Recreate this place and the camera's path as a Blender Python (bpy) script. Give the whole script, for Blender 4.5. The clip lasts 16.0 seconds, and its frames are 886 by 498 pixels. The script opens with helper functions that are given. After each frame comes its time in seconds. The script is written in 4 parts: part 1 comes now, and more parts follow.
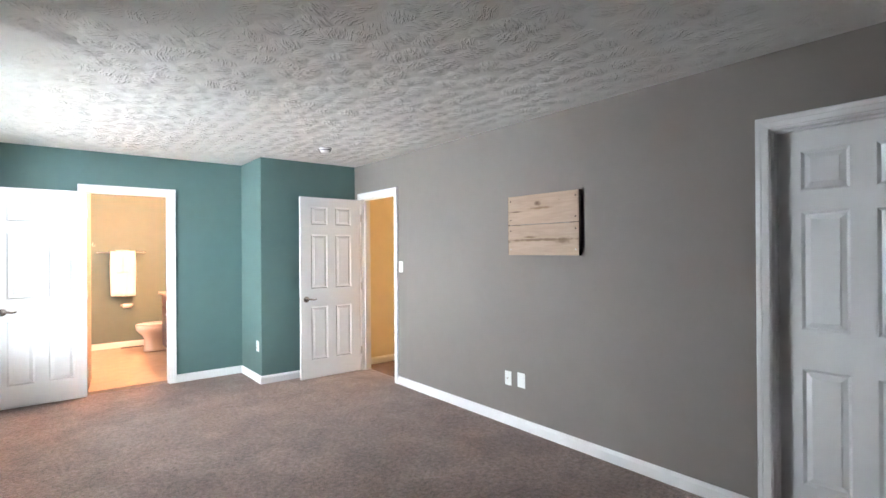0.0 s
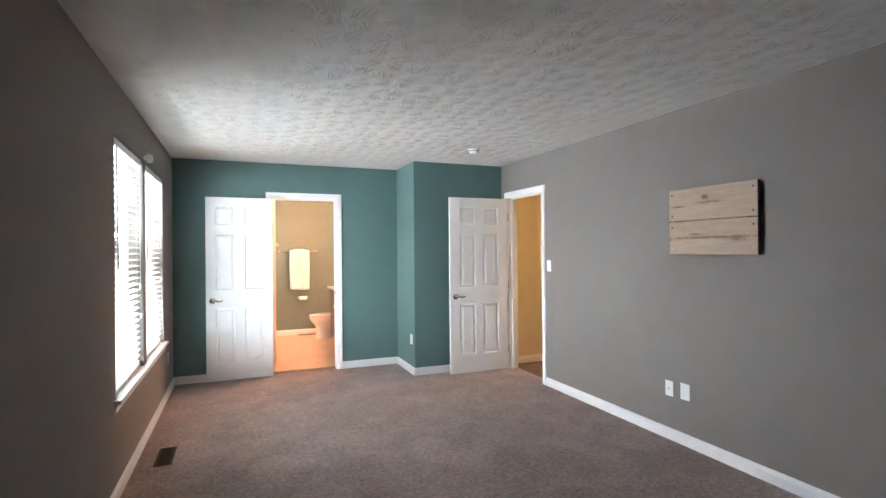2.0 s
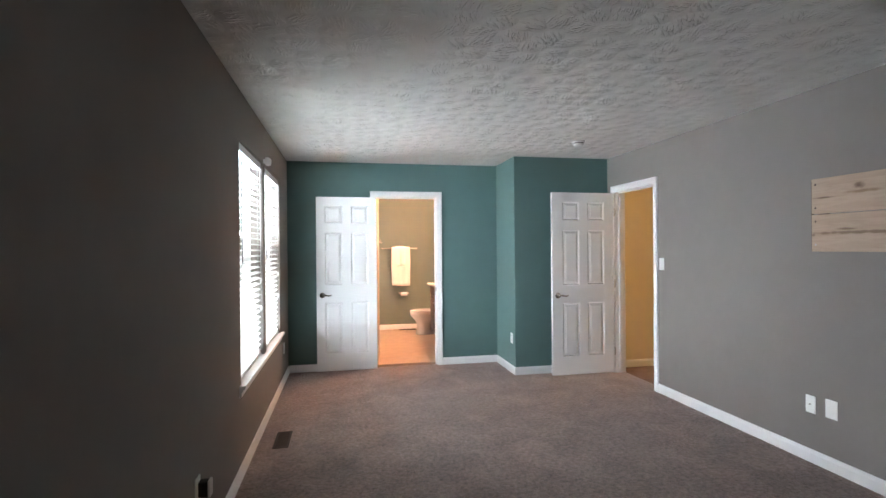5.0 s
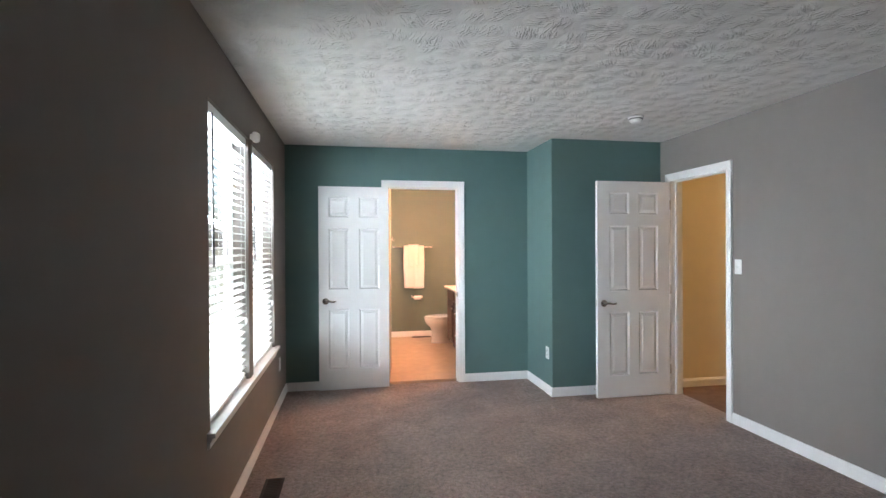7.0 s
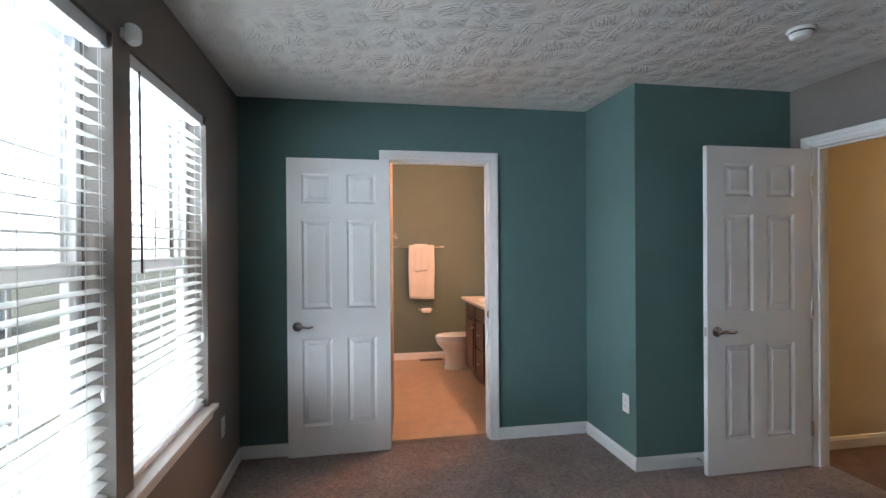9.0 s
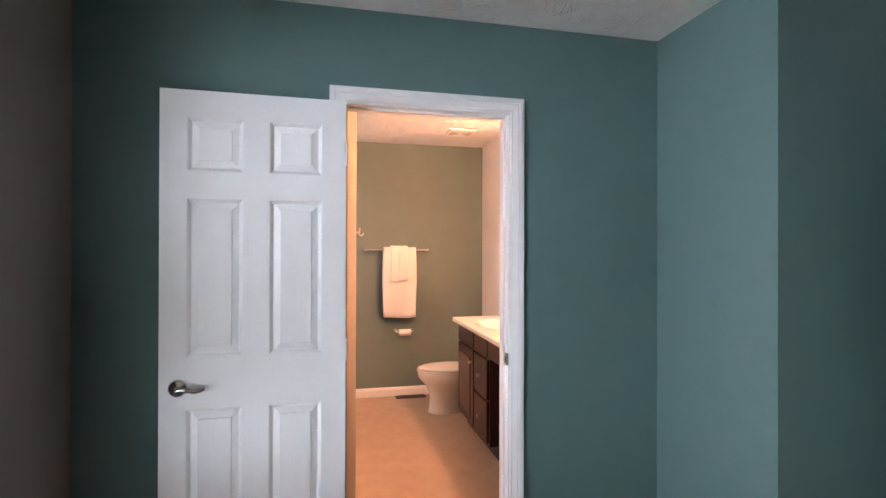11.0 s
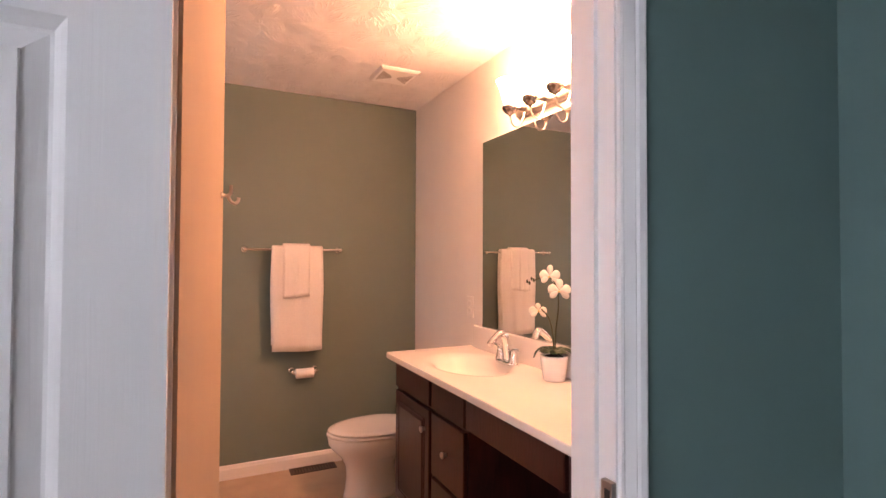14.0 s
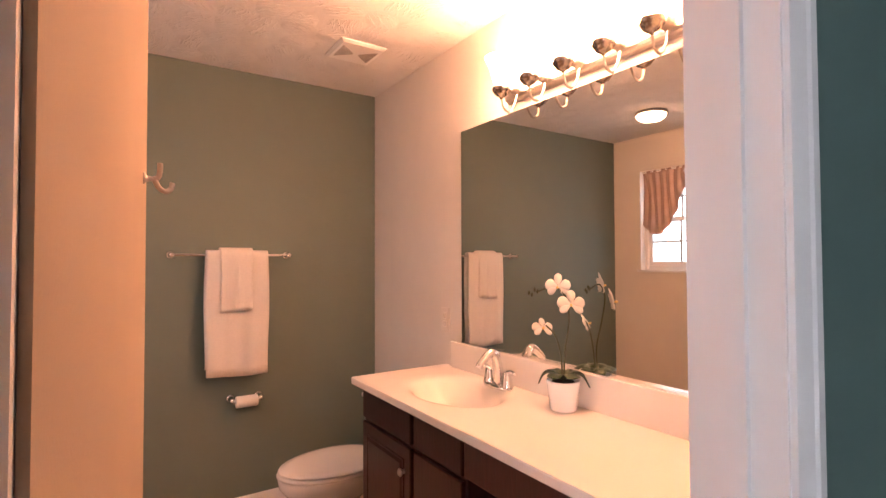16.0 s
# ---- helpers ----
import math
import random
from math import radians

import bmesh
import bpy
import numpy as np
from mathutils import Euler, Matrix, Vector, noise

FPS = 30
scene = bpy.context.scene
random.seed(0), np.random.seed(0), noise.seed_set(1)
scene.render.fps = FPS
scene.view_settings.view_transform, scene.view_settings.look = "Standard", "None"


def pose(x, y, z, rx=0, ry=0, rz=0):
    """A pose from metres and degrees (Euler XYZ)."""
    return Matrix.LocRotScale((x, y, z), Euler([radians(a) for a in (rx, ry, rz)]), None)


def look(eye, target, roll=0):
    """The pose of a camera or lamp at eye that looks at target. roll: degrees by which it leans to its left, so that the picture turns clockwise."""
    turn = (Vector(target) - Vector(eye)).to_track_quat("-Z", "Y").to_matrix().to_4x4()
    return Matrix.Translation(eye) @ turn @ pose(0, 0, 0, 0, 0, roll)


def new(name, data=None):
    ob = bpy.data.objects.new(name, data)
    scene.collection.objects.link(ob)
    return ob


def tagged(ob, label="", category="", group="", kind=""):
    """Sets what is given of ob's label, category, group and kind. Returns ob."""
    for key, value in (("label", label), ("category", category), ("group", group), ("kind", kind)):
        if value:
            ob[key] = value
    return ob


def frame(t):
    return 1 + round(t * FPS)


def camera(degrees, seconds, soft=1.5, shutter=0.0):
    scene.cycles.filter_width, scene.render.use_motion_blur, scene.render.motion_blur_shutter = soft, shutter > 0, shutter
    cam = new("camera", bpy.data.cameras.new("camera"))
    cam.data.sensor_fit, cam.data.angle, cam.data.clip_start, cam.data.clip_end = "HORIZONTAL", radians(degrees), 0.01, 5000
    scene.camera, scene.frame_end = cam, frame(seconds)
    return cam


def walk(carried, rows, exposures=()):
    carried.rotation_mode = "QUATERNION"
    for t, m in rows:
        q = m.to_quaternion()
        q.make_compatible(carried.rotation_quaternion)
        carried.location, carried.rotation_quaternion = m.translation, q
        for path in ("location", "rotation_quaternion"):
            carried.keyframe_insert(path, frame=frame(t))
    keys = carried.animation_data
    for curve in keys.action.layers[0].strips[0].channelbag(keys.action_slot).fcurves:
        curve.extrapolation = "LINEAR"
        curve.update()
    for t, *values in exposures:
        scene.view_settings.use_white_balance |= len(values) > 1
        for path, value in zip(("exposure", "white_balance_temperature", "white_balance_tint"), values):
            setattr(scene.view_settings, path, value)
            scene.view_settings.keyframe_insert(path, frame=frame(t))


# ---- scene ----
cam = camera(83.4, 16.0)
PATH = [
    (0, (-0.051, -0.395, 1.414), (1.200, 1.165, 1.418), -0.40),
    (0.5, (-0.035, -0.384, 1.419), (1.093, 1.268, 1.419), -0.45),
    (1, (-0.039, -0.375, 1.423), (0.967, 1.353, 1.421), -0.43),
    (1.5, (-0.056, -0.371, 1.420), (0.823, 1.425, 1.420), -0.43),
    (2, (-0.070, -0.367, 1.418), (0.686, 1.485, 1.420), -0.47),
    (2.5, (-0.081, -0.362, 1.417), (0.564, 1.532, 1.417), -0.50),
    (3, (-0.091, -0.358, 1.414), (0.457, 1.565, 1.416), -0.47),
    (3.5, (-0.096, -0.356, 1.414), (0.383, 1.585, 1.417), -0.47),
    (4, (-0.094, -0.355, 1.423), (0.337, 1.599, 1.423), -0.60),
    (6.5, (-0.105, 0.238, 1.396), (0.262, 2.204, 1.389), -0.30),
    (7, (-0.090, 0.576, 1.407), (0.269, 2.544, 1.399), -0.30),
    (7.5, (-0.087, 0.947, 1.409), (0.271, 2.914, 1.395), -0.30),
    (8, (-0.065, 1.341, 1.403), (0.286, 3.309, 1.393), -0.32),
    (8.5, (-0.020, 1.748, 1.402), (0.324, 3.719, 1.392), -0.38),
    (9, (0.023, 2.171, 1.404), (0.378, 4.140, 1.397), -0.40),
    (9.2, (0.036, 2.324, 1.408), (0.399, 4.291, 1.400), -0.40),
    (11.5, (0.247, 3.895, 1.400), (0.749, 5.831, 1.417), 0.35),
    (12, (0.258, 4.183, 1.399), (0.847, 6.093, 1.426), 0.41),
    (12.5, (0.282, 4.454, 1.390), (0.938, 6.345, 1.422), 0.39),
    (13, (0.306, 4.687, 1.372), (1.017, 6.558, 1.413), 0.35),
    (13.5, (0.310, 4.880, 1.356), (1.108, 6.715, 1.402), 0.33),
    (14, (0.312, 5.042, 1.345), (1.182, 6.845, 1.390), 0.23),
    (14.5, (0.310, 5.174, 1.342), (1.235, 6.948, 1.401), 0.10),
    (15, (0.311, 5.280, 1.350), (1.287, 7.026, 1.404), 0.00),
    (15.5, (0.315, 5.373, 1.361), (1.345, 7.088, 1.416), -0.10),
    (16, (0.318, 5.462, 1.370), (1.412, 7.136, 1.420), -0.20),
]
EXPOSURE = [(0, 2.28, 6350, 10), (1.5, 1.95, 6350, 10), (3.5, 1.58, 6300, 10), (7, 1.32, 6250, 9), (8, 0.62, 6150, 9), (9, 0.42, 6050, 9), (11.5, 0.85, 6450, 19), (12.5, 0.66, 6500, 22), (14, 0.28, 6600, 24), (16, 0.14, 6650, 22)]
walk(cam, [(t, look(eye, target, roll)) for t, eye, target, roll in PATH], EXPOSURE)

# ---- world and light ----
world = bpy.data.worlds.new("overcast_sky")
scene.world = world
world.use_nodes = True
wn = world.node_tree
sky = wn.nodes.new("ShaderNodeTexSky")
sky.sky_type = "NISHITA"
sky.sun_disc = False
sky.sun_elevation, sky.sun_rotation = radians(48), radians(250)
sky.air_density, sky.dust_density = 1.0, 4.0
wn.links.new(sky.outputs["Color"], wn.nodes["Background"].inputs["Color"])
wn.nodes["Background"].inputs["Strength"].default_value = 0.15

sun = new("sun", bpy.data.lights.new("sun", "SUN"))
sun.data.energy, sun.data.angle, sun.data.color = 1.5, radians(25), (1.0, 0.97, 0.93)
sun.matrix_world = look((0, 0, 20), (6.0, 16.0, 0))

WIN = ((3.06, 3.97), (4.10, 5.02))      # the two bedroom windows along the wall
WZ0, WZ1 = 0.555, 2.115
# brighter southern sky: the light leans north as it enters, up off the slats and down to the carpet
for low, high, watts, tip in ((1.365, 2.105, 40, 1.6), (0.56, 1.03, 19, -0.6)):
    for wa, wb in WIN:
        lamp = new("window_daylight", bpy.data.lights.new("window_daylight", "AREA"))
        lamp.data.shape = "RECTANGLE"
        lamp.data.size, lamp.data.size_y = 1.15, high - low
        lamp.data.energy, lamp.data.color = watts, (0.84, 0.93, 1.0)
        lamp.data.spread = radians(180)
        mid = ((wa + wb) / 2, (low + high) / 2)
        lamp.matrix_world = look((-1.32, *mid), (-0.32, mid[0] + 0.1, mid[1] + tip))

# ---- materials ----


def mat(name, base, rough=0.6, metal=0.0, vary=0.06, scale=6.0, bump=0.0, bump_scale=80.0, detail=4.0, spec=0.5, big=1.2):
    """A painted or plain surface with colour variation at two scales and a fine relief."""
    m = bpy.data.materials.new(name)
    m.use_nodes = True
    nt = m.node_tree
    bs = nt.nodes["Principled BSDF"]
    bs.inputs["Roughness"].default_value, bs.inputs["Metallic"].default_value = rough, metal
    bs.inputs["Specular IOR Level"].default_value = spec
    co = nt.nodes.new("ShaderNodeTexCoord")
    n1 = nt.nodes.new("ShaderNodeTexNoise")
    n1.inputs["Scale"].default_value, n1.inputs["Detail"].default_value = scale, detail
    n2 = nt.nodes.new("ShaderNodeTexNoise")
    n2.inputs["Scale"].default_value, n2.inputs["Detail"].default_value = big, 2.0
    add = nt.nodes.new("ShaderNodeMath")
    add.operation = "ADD"
    ramp = nt.nodes.new("ShaderNodeMapRange")
    ramp.inputs["From Min"].default_value, ramp.inputs["From Max"].default_value = 0.6, 1.4
    ramp.inputs["To Min"].default_value, ramp.inputs["To Max"].default_value = 1 - vary, 1 + vary
    mul = nt.nodes.new("ShaderNodeVectorMath")
    mul.operation = "SCALE"
    mul.inputs[0].default_value = base
    nt.links.new(co.outputs["Object"], n1.inputs["Vector"])
    nt.links.new(co.outputs["Object"], n2.inputs["Vector"])
    nt.links.new(n1.outputs["Fac"], add.inputs[0])
    nt.links.new(n2.outputs["Fac"], add.inputs[1])
    nt.links.new(add.outputs[0], ramp.inputs["Value"])
    nt.links.new(ramp.outputs[0], mul.inputs["Scale"])
    nt.links.new(mul.outputs["Vector"], bs.inputs["Base Color"])
    if bump:
        n3 = nt.nodes.new("ShaderNodeTexNoise")
        n3.inputs["Scale"].default_value, n3.inputs["Detail"].default_value = bump_scale, 3.0
        bp = nt.nodes.new("ShaderNodeBump")
        bp.inputs["Strength"].default_value, bp.inputs["Distance"].default_value = bump, 0.004
        nt.links.new(co.outputs["Object"], n3.inputs["Vector"])
        nt.links.new(n3.outputs["Fac"], bp.inputs["Height"])
        nt.links.new(bp.outputs["Normal"], bs.inputs["Normal"])
    return m


def glow(name, colour, strength):
    m = bpy.data.materials.new(name)
    m.use_nodes = True
    bs = m.node_tree.nodes["Principled BSDF"]
    bs.inputs["Base Color"].default_value = (0.9, 0.88, 0.82, 1)
    bs.inputs["Emission Color"].default_value = (*colour, 1)
    bs.inputs["Emission Strength"].default_value = strength
    return m


def texture_ceiling():
    """Brushed plaster: crow's-foot strokes in patches of random direction."""
    m = mat("ceiling_plaster", (0.74, 0.73, 0.71), 0.9, vary=0.03, spec=0.2)
    nt = m.node_tree
    bs = nt.nodes["Principled BSDF"]
    co = nt.nodes.new("ShaderNodeTexCoord")
    warp = nt.nodes.new("ShaderNodeTexNoise")
    warp.inputs["Scale"].default_value = 7.0
    mixv = nt.nodes.new("ShaderNodeVectorMath")
    mixv.operation = "MULTIPLY_ADD"
    mixv.inputs[1].default_value = (0.06, 0.06, 0.06)
    nt.links.new(co.outputs["Object"], warp.inputs["Vector"])
    nt.links.new(warp.outputs["Color"], mixv.inputs[0])
    nt.links.new(co.outputs["Object"], mixv.inputs[2])
    cell = nt.nodes.new("ShaderNodeTexVoronoi")
    cell.inputs["Scale"].default_value = 7.0
    cell.inputs["Randomness"].default_value = 0.55
    nt.links.new(mixv.outputs["Vector"], cell.inputs["Vector"])
    sep = nt.nodes.new("ShaderNodeSeparateColor")
    nt.links.new(cell.outputs["Color"], sep.inputs["Color"])
    ang = nt.nodes.new("ShaderNodeMath")
    ang.operation = "MULTIPLY"
    ang.inputs[1].default_value = 6.283
    nt.links.new(sep.outputs["Red"], ang.inputs[0])
    rot = nt.nodes.new("ShaderNodeVectorRotate")
    rot.rotation_type = "Z_AXIS"
    nt.links.new(mixv.outputs["Vector"], rot.inputs["Vector"])
    nt.links.new(ang.outputs[0], rot.inputs["Angle"])
    stretch = nt.nodes.new("ShaderNodeVectorMath")
    stretch.operation = "MULTIPLY"
    stretch.inputs[1].default_value = (1.0, 4.6, 1.0)
    nt.links.new(rot.outputs["Vector"], stretch.inputs[0])
    stroke = nt.nodes.new("ShaderNodeTexNoise")
    stroke.inputs["Scale"].default_value, stroke.inputs["Detail"].default_value = 20.0, 2.0
    nt.links.new(stretch.outputs["Vector"], stroke.inputs["Vector"])
    peak = nt.nodes.new("ShaderNodeMapRange")
    peak.inputs["From Min"].default_value, peak.inputs["From Max"].default_value = 0.50, 0.64
    nt.links.new(stroke.outputs["Fac"], peak.inputs["Value"])
    bp = nt.nodes.new("ShaderNodeBump")
    bp.inputs["Strength"].default_value, bp.inputs["Distance"].default_value = 0.76, 0.0094
    fade = nt.nodes.new("ShaderNodeMapRange")
    fade.inputs["From Min"].default_value, fade.inputs["From Max"].default_value = 0.15, 0.60
    fade.inputs["To Min"].default_value, fade.inputs["To Max"].default_value = 1.0, 0.05
    nt.links.new(cell.outputs["Distance"], fade.inputs["Value"])
    clump = nt.nodes.new("ShaderNodeMath")
    clump.operation = "MULTIPLY"
    nt.links.new(peak.outputs[0], clump.inputs[0])
    nt.links.new(fade.outputs[0], clump.inputs[1])
    dome = nt.nodes.new("ShaderNodeMath")
    dome.operation = "MULTIPLY_ADD"
    dome.inputs[1].default_value = 1.15
    nt.links.new(fade.outputs[0], dome.inputs[0])
    nt.links.new(clump.outputs[0], dome.inputs[2])
    nt.links.new(dome.outputs[0], bp.inputs["Height"])
    nt.links.new(bp.outputs["Normal"], bs.inputs["Normal"])
    return m


def carpet_material():
    """Cut pile: fine tufts, a soft mottle, and broad trodden patches where the pile leans."""
    m = mat("carpet_pile", (0.345, 0.252, 0.223), 0.95, vary=0.56, scale=95.0, bump=1.0, bump_scale=105.0, spec=0.1, big=38.0)
    nt = m.node_tree
    bp = [n for n in nt.nodes if n.bl_idname == "ShaderNodeBump"][0]
    bp.inputs["Distance"].default_value = 0.032
    bs = nt.nodes["Principled BSDF"]
    bs.inputs["Sheen Weight"].default_value = 0.25
    bs.inputs["Sheen Roughness"].default_value = 0.6
    co = nt.nodes.new("ShaderNodeTexCoord")
    tread = nt.nodes.new("ShaderNodeTexNoise")
    tread.inputs["Scale"].default_value, tread.inputs["Detail"].default_value, tread.inputs["Distortion"].default_value = 2.6, 5.0, 0.8
    lean = nt.nodes.new("ShaderNodeMapRange")
    lean.inputs["From Min"].default_value, lean.inputs["From Max"].default_value = 0.36, 0.64
    lean.inputs["To Min"].default_value, lean.inputs["To Max"].default_value = 0.86, 1.14
    shade = nt.nodes.new("ShaderNodeVectorMath")
    shade.operation = "SCALE"
    nt.links.new(co.outputs["Object"], tread.inputs["Vector"])
    nt.links.new(tread.outputs["Fac"], lean.inputs["Value"])
    nt.links.new(bs.inputs["Base Color"].links[0].from_socket, shade.inputs[0])
    nt.links.new(lean.outputs[0], shade.inputs["Scale"])
    nt.links.new(shade.outputs["Vector"], bs.inputs["Base Color"])
    return m


def door_material():
    """White paint on a moulded door skin with embossed grain running up the leaf."""
    m = mat("door_paint", (0.80, 0.80, 0.80), 0.42, vary=0.02)
    nt = m.node_tree
    bs = nt.nodes["Principled BSDF"]
    co = nt.nodes.new("ShaderNodeTexCoord")
    st = nt.nodes.new("ShaderNodeVectorMath")
    st.operation = "MULTIPLY"
    st.inputs[1].default_value = (1.0, 1.0, 0.035)
    n = nt.nodes.new("ShaderNodeTexNoise")
    n.inputs["Scale"].default_value, n.inputs["Detail"].default_value = 130.0, 3.0
    n.inputs["Distortion"].default_value = 0.6
    bp = nt.nodes.new("ShaderNodeBump")
    bp.inputs["Strength"].default_value, bp.inputs["Distance"].default_value = 0.35, 0.0015
    nt.links.new(co.outputs["Object"], st.inputs[0])
    nt.links.new(st.outputs["Vector"], n.inputs["Vector"])
    nt.links.new(n.outputs["Fac"], bp.inputs["Height"])
    nt.links.new(bp.outputs["Normal"], bs.inputs["Normal"])
    return m


def grain_material(name, light, dark, axis_scale, scale, rough, knots=()):
    """Wood with long grain, and knots at given places of the object."""
    m = bpy.data.materials.new(name)
    m.use_nodes = True
    nt = m.node_tree
    bs = nt.nodes["Principled BSDF"]
    bs.inputs["Roughness"].default_value = rough
    co = nt.nodes.new("ShaderNodeTexCoord")
    st = nt.nodes.new("ShaderNodeVectorMath")
    st.operation = "MULTIPLY"
    st.inputs[1].default_value = axis_scale
    n = nt.nodes.new("ShaderNodeTexNoise")
    n.inputs["Scale"].default_value, n.inputs["Detail"].default_value, n.inputs["Distortion"].default_value = scale, 5.0, 1.2
    ramp = nt.nodes.new("ShaderNodeValToRGB")
    ramp.color_ramp.elements[0].position, ramp.color_ramp.elements[1].position = 0.35, 0.62
    ramp.color_ramp.elements[0].color, ramp.color_ramp.elements[1].color = (*dark, 1), (*light, 1)
    nt.links.new(co.outputs["Object"], st.inputs[0])
    nt.links.new(st.outputs["Vector"], n.inputs["Vector"])
    nt.links.new(n.outputs["Fac"], ramp.inputs["Fac"])
    colour = ramp.outputs["Color"]
    wob = nt.nodes.new("ShaderNodeTexNoise")
    wob.inputs["Scale"].default_value = 22.0
    nt.links.new(co.outputs["Object"], wob.inputs["Vector"])
    for centre, size, tint in knots:
        sub = nt.nodes.new("ShaderNodeVectorMath")
        sub.operation = "SUBTRACT"
        sub.inputs[1].default_value = centre
        nt.links.new(co.outputs["Object"], sub.inputs[0])
        div = nt.nodes.new("ShaderNodeVectorMath")
        div.operation = "DIVIDE"
        div.inputs[1].default_value = size
        nt.links.new(sub.outputs["Vector"], div.inputs[0])
        ln = nt.nodes.new("ShaderNodeVectorMath")
        ln.operation = "LENGTH"
        nt.links.new(div.outputs["Vector"], ln.inputs[0])
        ad = nt.nodes.new("ShaderNodeMath")
        ad.operation = "ADD"
        nt.links.new(ln.outputs["Value"], ad.inputs[0])
        nt.links.new(wob.outputs["Fac"], ad.inputs[1])
        mr = nt.nodes.new("ShaderNodeMapRange")
        mr.inputs["From Min"].default_value, mr.inputs["From Max"].default_value = 1.05, 1.6
        mr.inputs["To Min"].default_value, mr.inputs["To Max"].default_value = 0.85, 0.0
        nt.links.new(ad.outputs[0], mr.inputs["Value"])
        mx = nt.nodes.new("ShaderNodeMix")
        mx.data_type = "RGBA"
        mx.inputs["B"].default_value = (*tint, 1)
        nt.links.new(mr.outputs[0], mx.inputs["Factor"])
        nt.links.new(colour, mx.inputs["A"])
        colour = mx.outputs["Result"]
    nt.links.new(colour, bs.inputs["Base Color"])
    bp = nt.nodes.new("ShaderNodeBump")
    bp.inputs["Strength"].default_value, bp.inputs["Distance"].default_value = 0.3, 0.002
    nt.links.new(n.outputs["Fac"], bp.inputs["Height"])
    nt.links.new(bp.outputs["Normal"], bs.inputs["Normal"])
    return m


def glass_material():
    m = bpy.data.materials.new("window_glass")
    m.use_nodes = True
    bs = m.node_tree.nodes["Principled BSDF"]
    bs.inputs["Transmission Weight"].default_value = 1.0
    bs.inputs["Roughness"].default_value = 0.0
    bs.inputs["IOR"].default_value = 1.1
    return m


M_GREY = mat("grey_wall_paint", (0.224, 0.201, 0.183), 0.75, vary=0.035, scale=9, bump=0.12, bump_scale=220, spec=0.3)
M_TEAL = mat("teal_wall_paint", (0.112, 0.188, 0.178), 0.7, vary=0.04, scale=9, bump=0.12, bump_scale=220, spec=0.3)
# the bedroom teal again, reddened so its colour carries the warm lamplight
M_TEALWARM = mat("teal_paint_warm_lit", (0.136, 0.180, 0.158), 0.7, vary=0.04, scale=9, bump=0.12, bump_scale=220, spec=0.3)
M_CREAM = mat("cream_wall_paint", (0.74, 0.70, 0.64), 0.75, vary=0.03, scale=9, bump=0.12, bump_scale=220, spec=0.3)
M_HALL = mat("tan_hall_paint", (0.70, 0.62, 0.47), 0.75, vary=0.03, scale=9, bump=0.12, bump_scale=220, spec=0.3)
# even tan, darker and warmer than the cream of the other bathroom walls
M_TAN = mat("partition_tan", (0.37, 0.295, 0.225), 0.75, vary=0.03, scale=9, bump=0.12, bump_scale=220, spec=0.3)
M_CEIL = texture_ceiling()
M_CARPET = carpet_material()
M_HALLCARPET = mat("hall_carpet", (0.185, 0.122, 0.100), 0.95, vary=0.25, scale=95, bump=1.0, bump_scale=110, spec=0.1, big=12.0)
M_VINYL = mat("bath_vinyl", (0.42, 0.31, 0.22), 0.45, vary=0.15, scale=9, bump=0.05, bump_scale=60)
M_TRIM = mat("white_trim_paint", (0.80, 0.80, 0.80), 0.4, vary=0.025, scale=12, bump=0.05, bump_scale=90)
M_DOOR = door_material()
M_NICKEL = mat("brushed_nickel", (0.50, 0.46, 0.42), 0.32, 1.0, vary=0.06, scale=40)
M_HANDLE = mat("satin_nickel_lever", (0.46, 0.42, 0.385), 0.22, 1.0, vary=0.06, scale=40)
M_STRIKE = mat("aged_nickel", (0.20, 0.17, 0.15), 0.4, 1.0, vary=0.1, scale=60)
M_CHROME = mat("chrome", (0.85, 0.85, 0.86), 0.08, 1.0, vary=0.02)
M_PLATE = mat("white_plastic", (0.82, 0.82, 0.80), 0.35, vary=0.02)
M_DARK = mat("dark_slot", (0.02, 0.02, 0.02), 0.7, vary=0.1)
M_ALMOND = mat("almond_plastic", (0.76, 0.71, 0.64), 0.4, vary=0.02)
M_SLOT = mat("almond_slot", (0.50, 0.45, 0.39), 0.6, vary=0.03)
M_GRILLE = mat("shadowed_grille", (0.42, 0.39, 0.36), 0.7, vary=0.05)
M_BRONZE = mat("brown_register_metal", (0.050, 0.033, 0.026), 0.5, 0.3, vary=0.15, scale=30)
M_SLAT = mat("white_blind_slat", (0.82, 0.82, 0.80), 0.45, vary=0.02, scale=20)
snt = M_SLAT.node_tree
thin = snt.nodes.new("ShaderNodeBsdfTranslucent")
thin.inputs["Color"].default_value = (0.88, 0.88, 0.86, 1)
blend = snt.nodes.new("ShaderNodeMixShader")
blend.inputs["Fac"].default_value = 0.60
snt.links.new(snt.nodes["Principled BSDF"].outputs["BSDF"], blend.inputs[1])
snt.links.new(thin.outputs["BSDF"], blend.inputs[2])
snt.links.new(blend.outputs["Shader"], snt.nodes["Material Output"].inputs["Surface"])
M_CORD = mat("blind_cord", (0.70, 0.70, 0.68), 0.8)
M_WAND = mat("smoky_wand", (0.10, 0.10, 0.10), 0.3)
M_VINYLFRAME = mat("white_vinyl_frame", (0.80, 0.81, 0.82), 0.35, vary=0.02)
M_GLASS = glass_material()
M_ESPRESSO = grain_material("espresso_wood", (0.046, 0.0115, 0.0100), (0.030, 0.0075, 0.0065), (1, 1, 0.12), 60, 0.30)
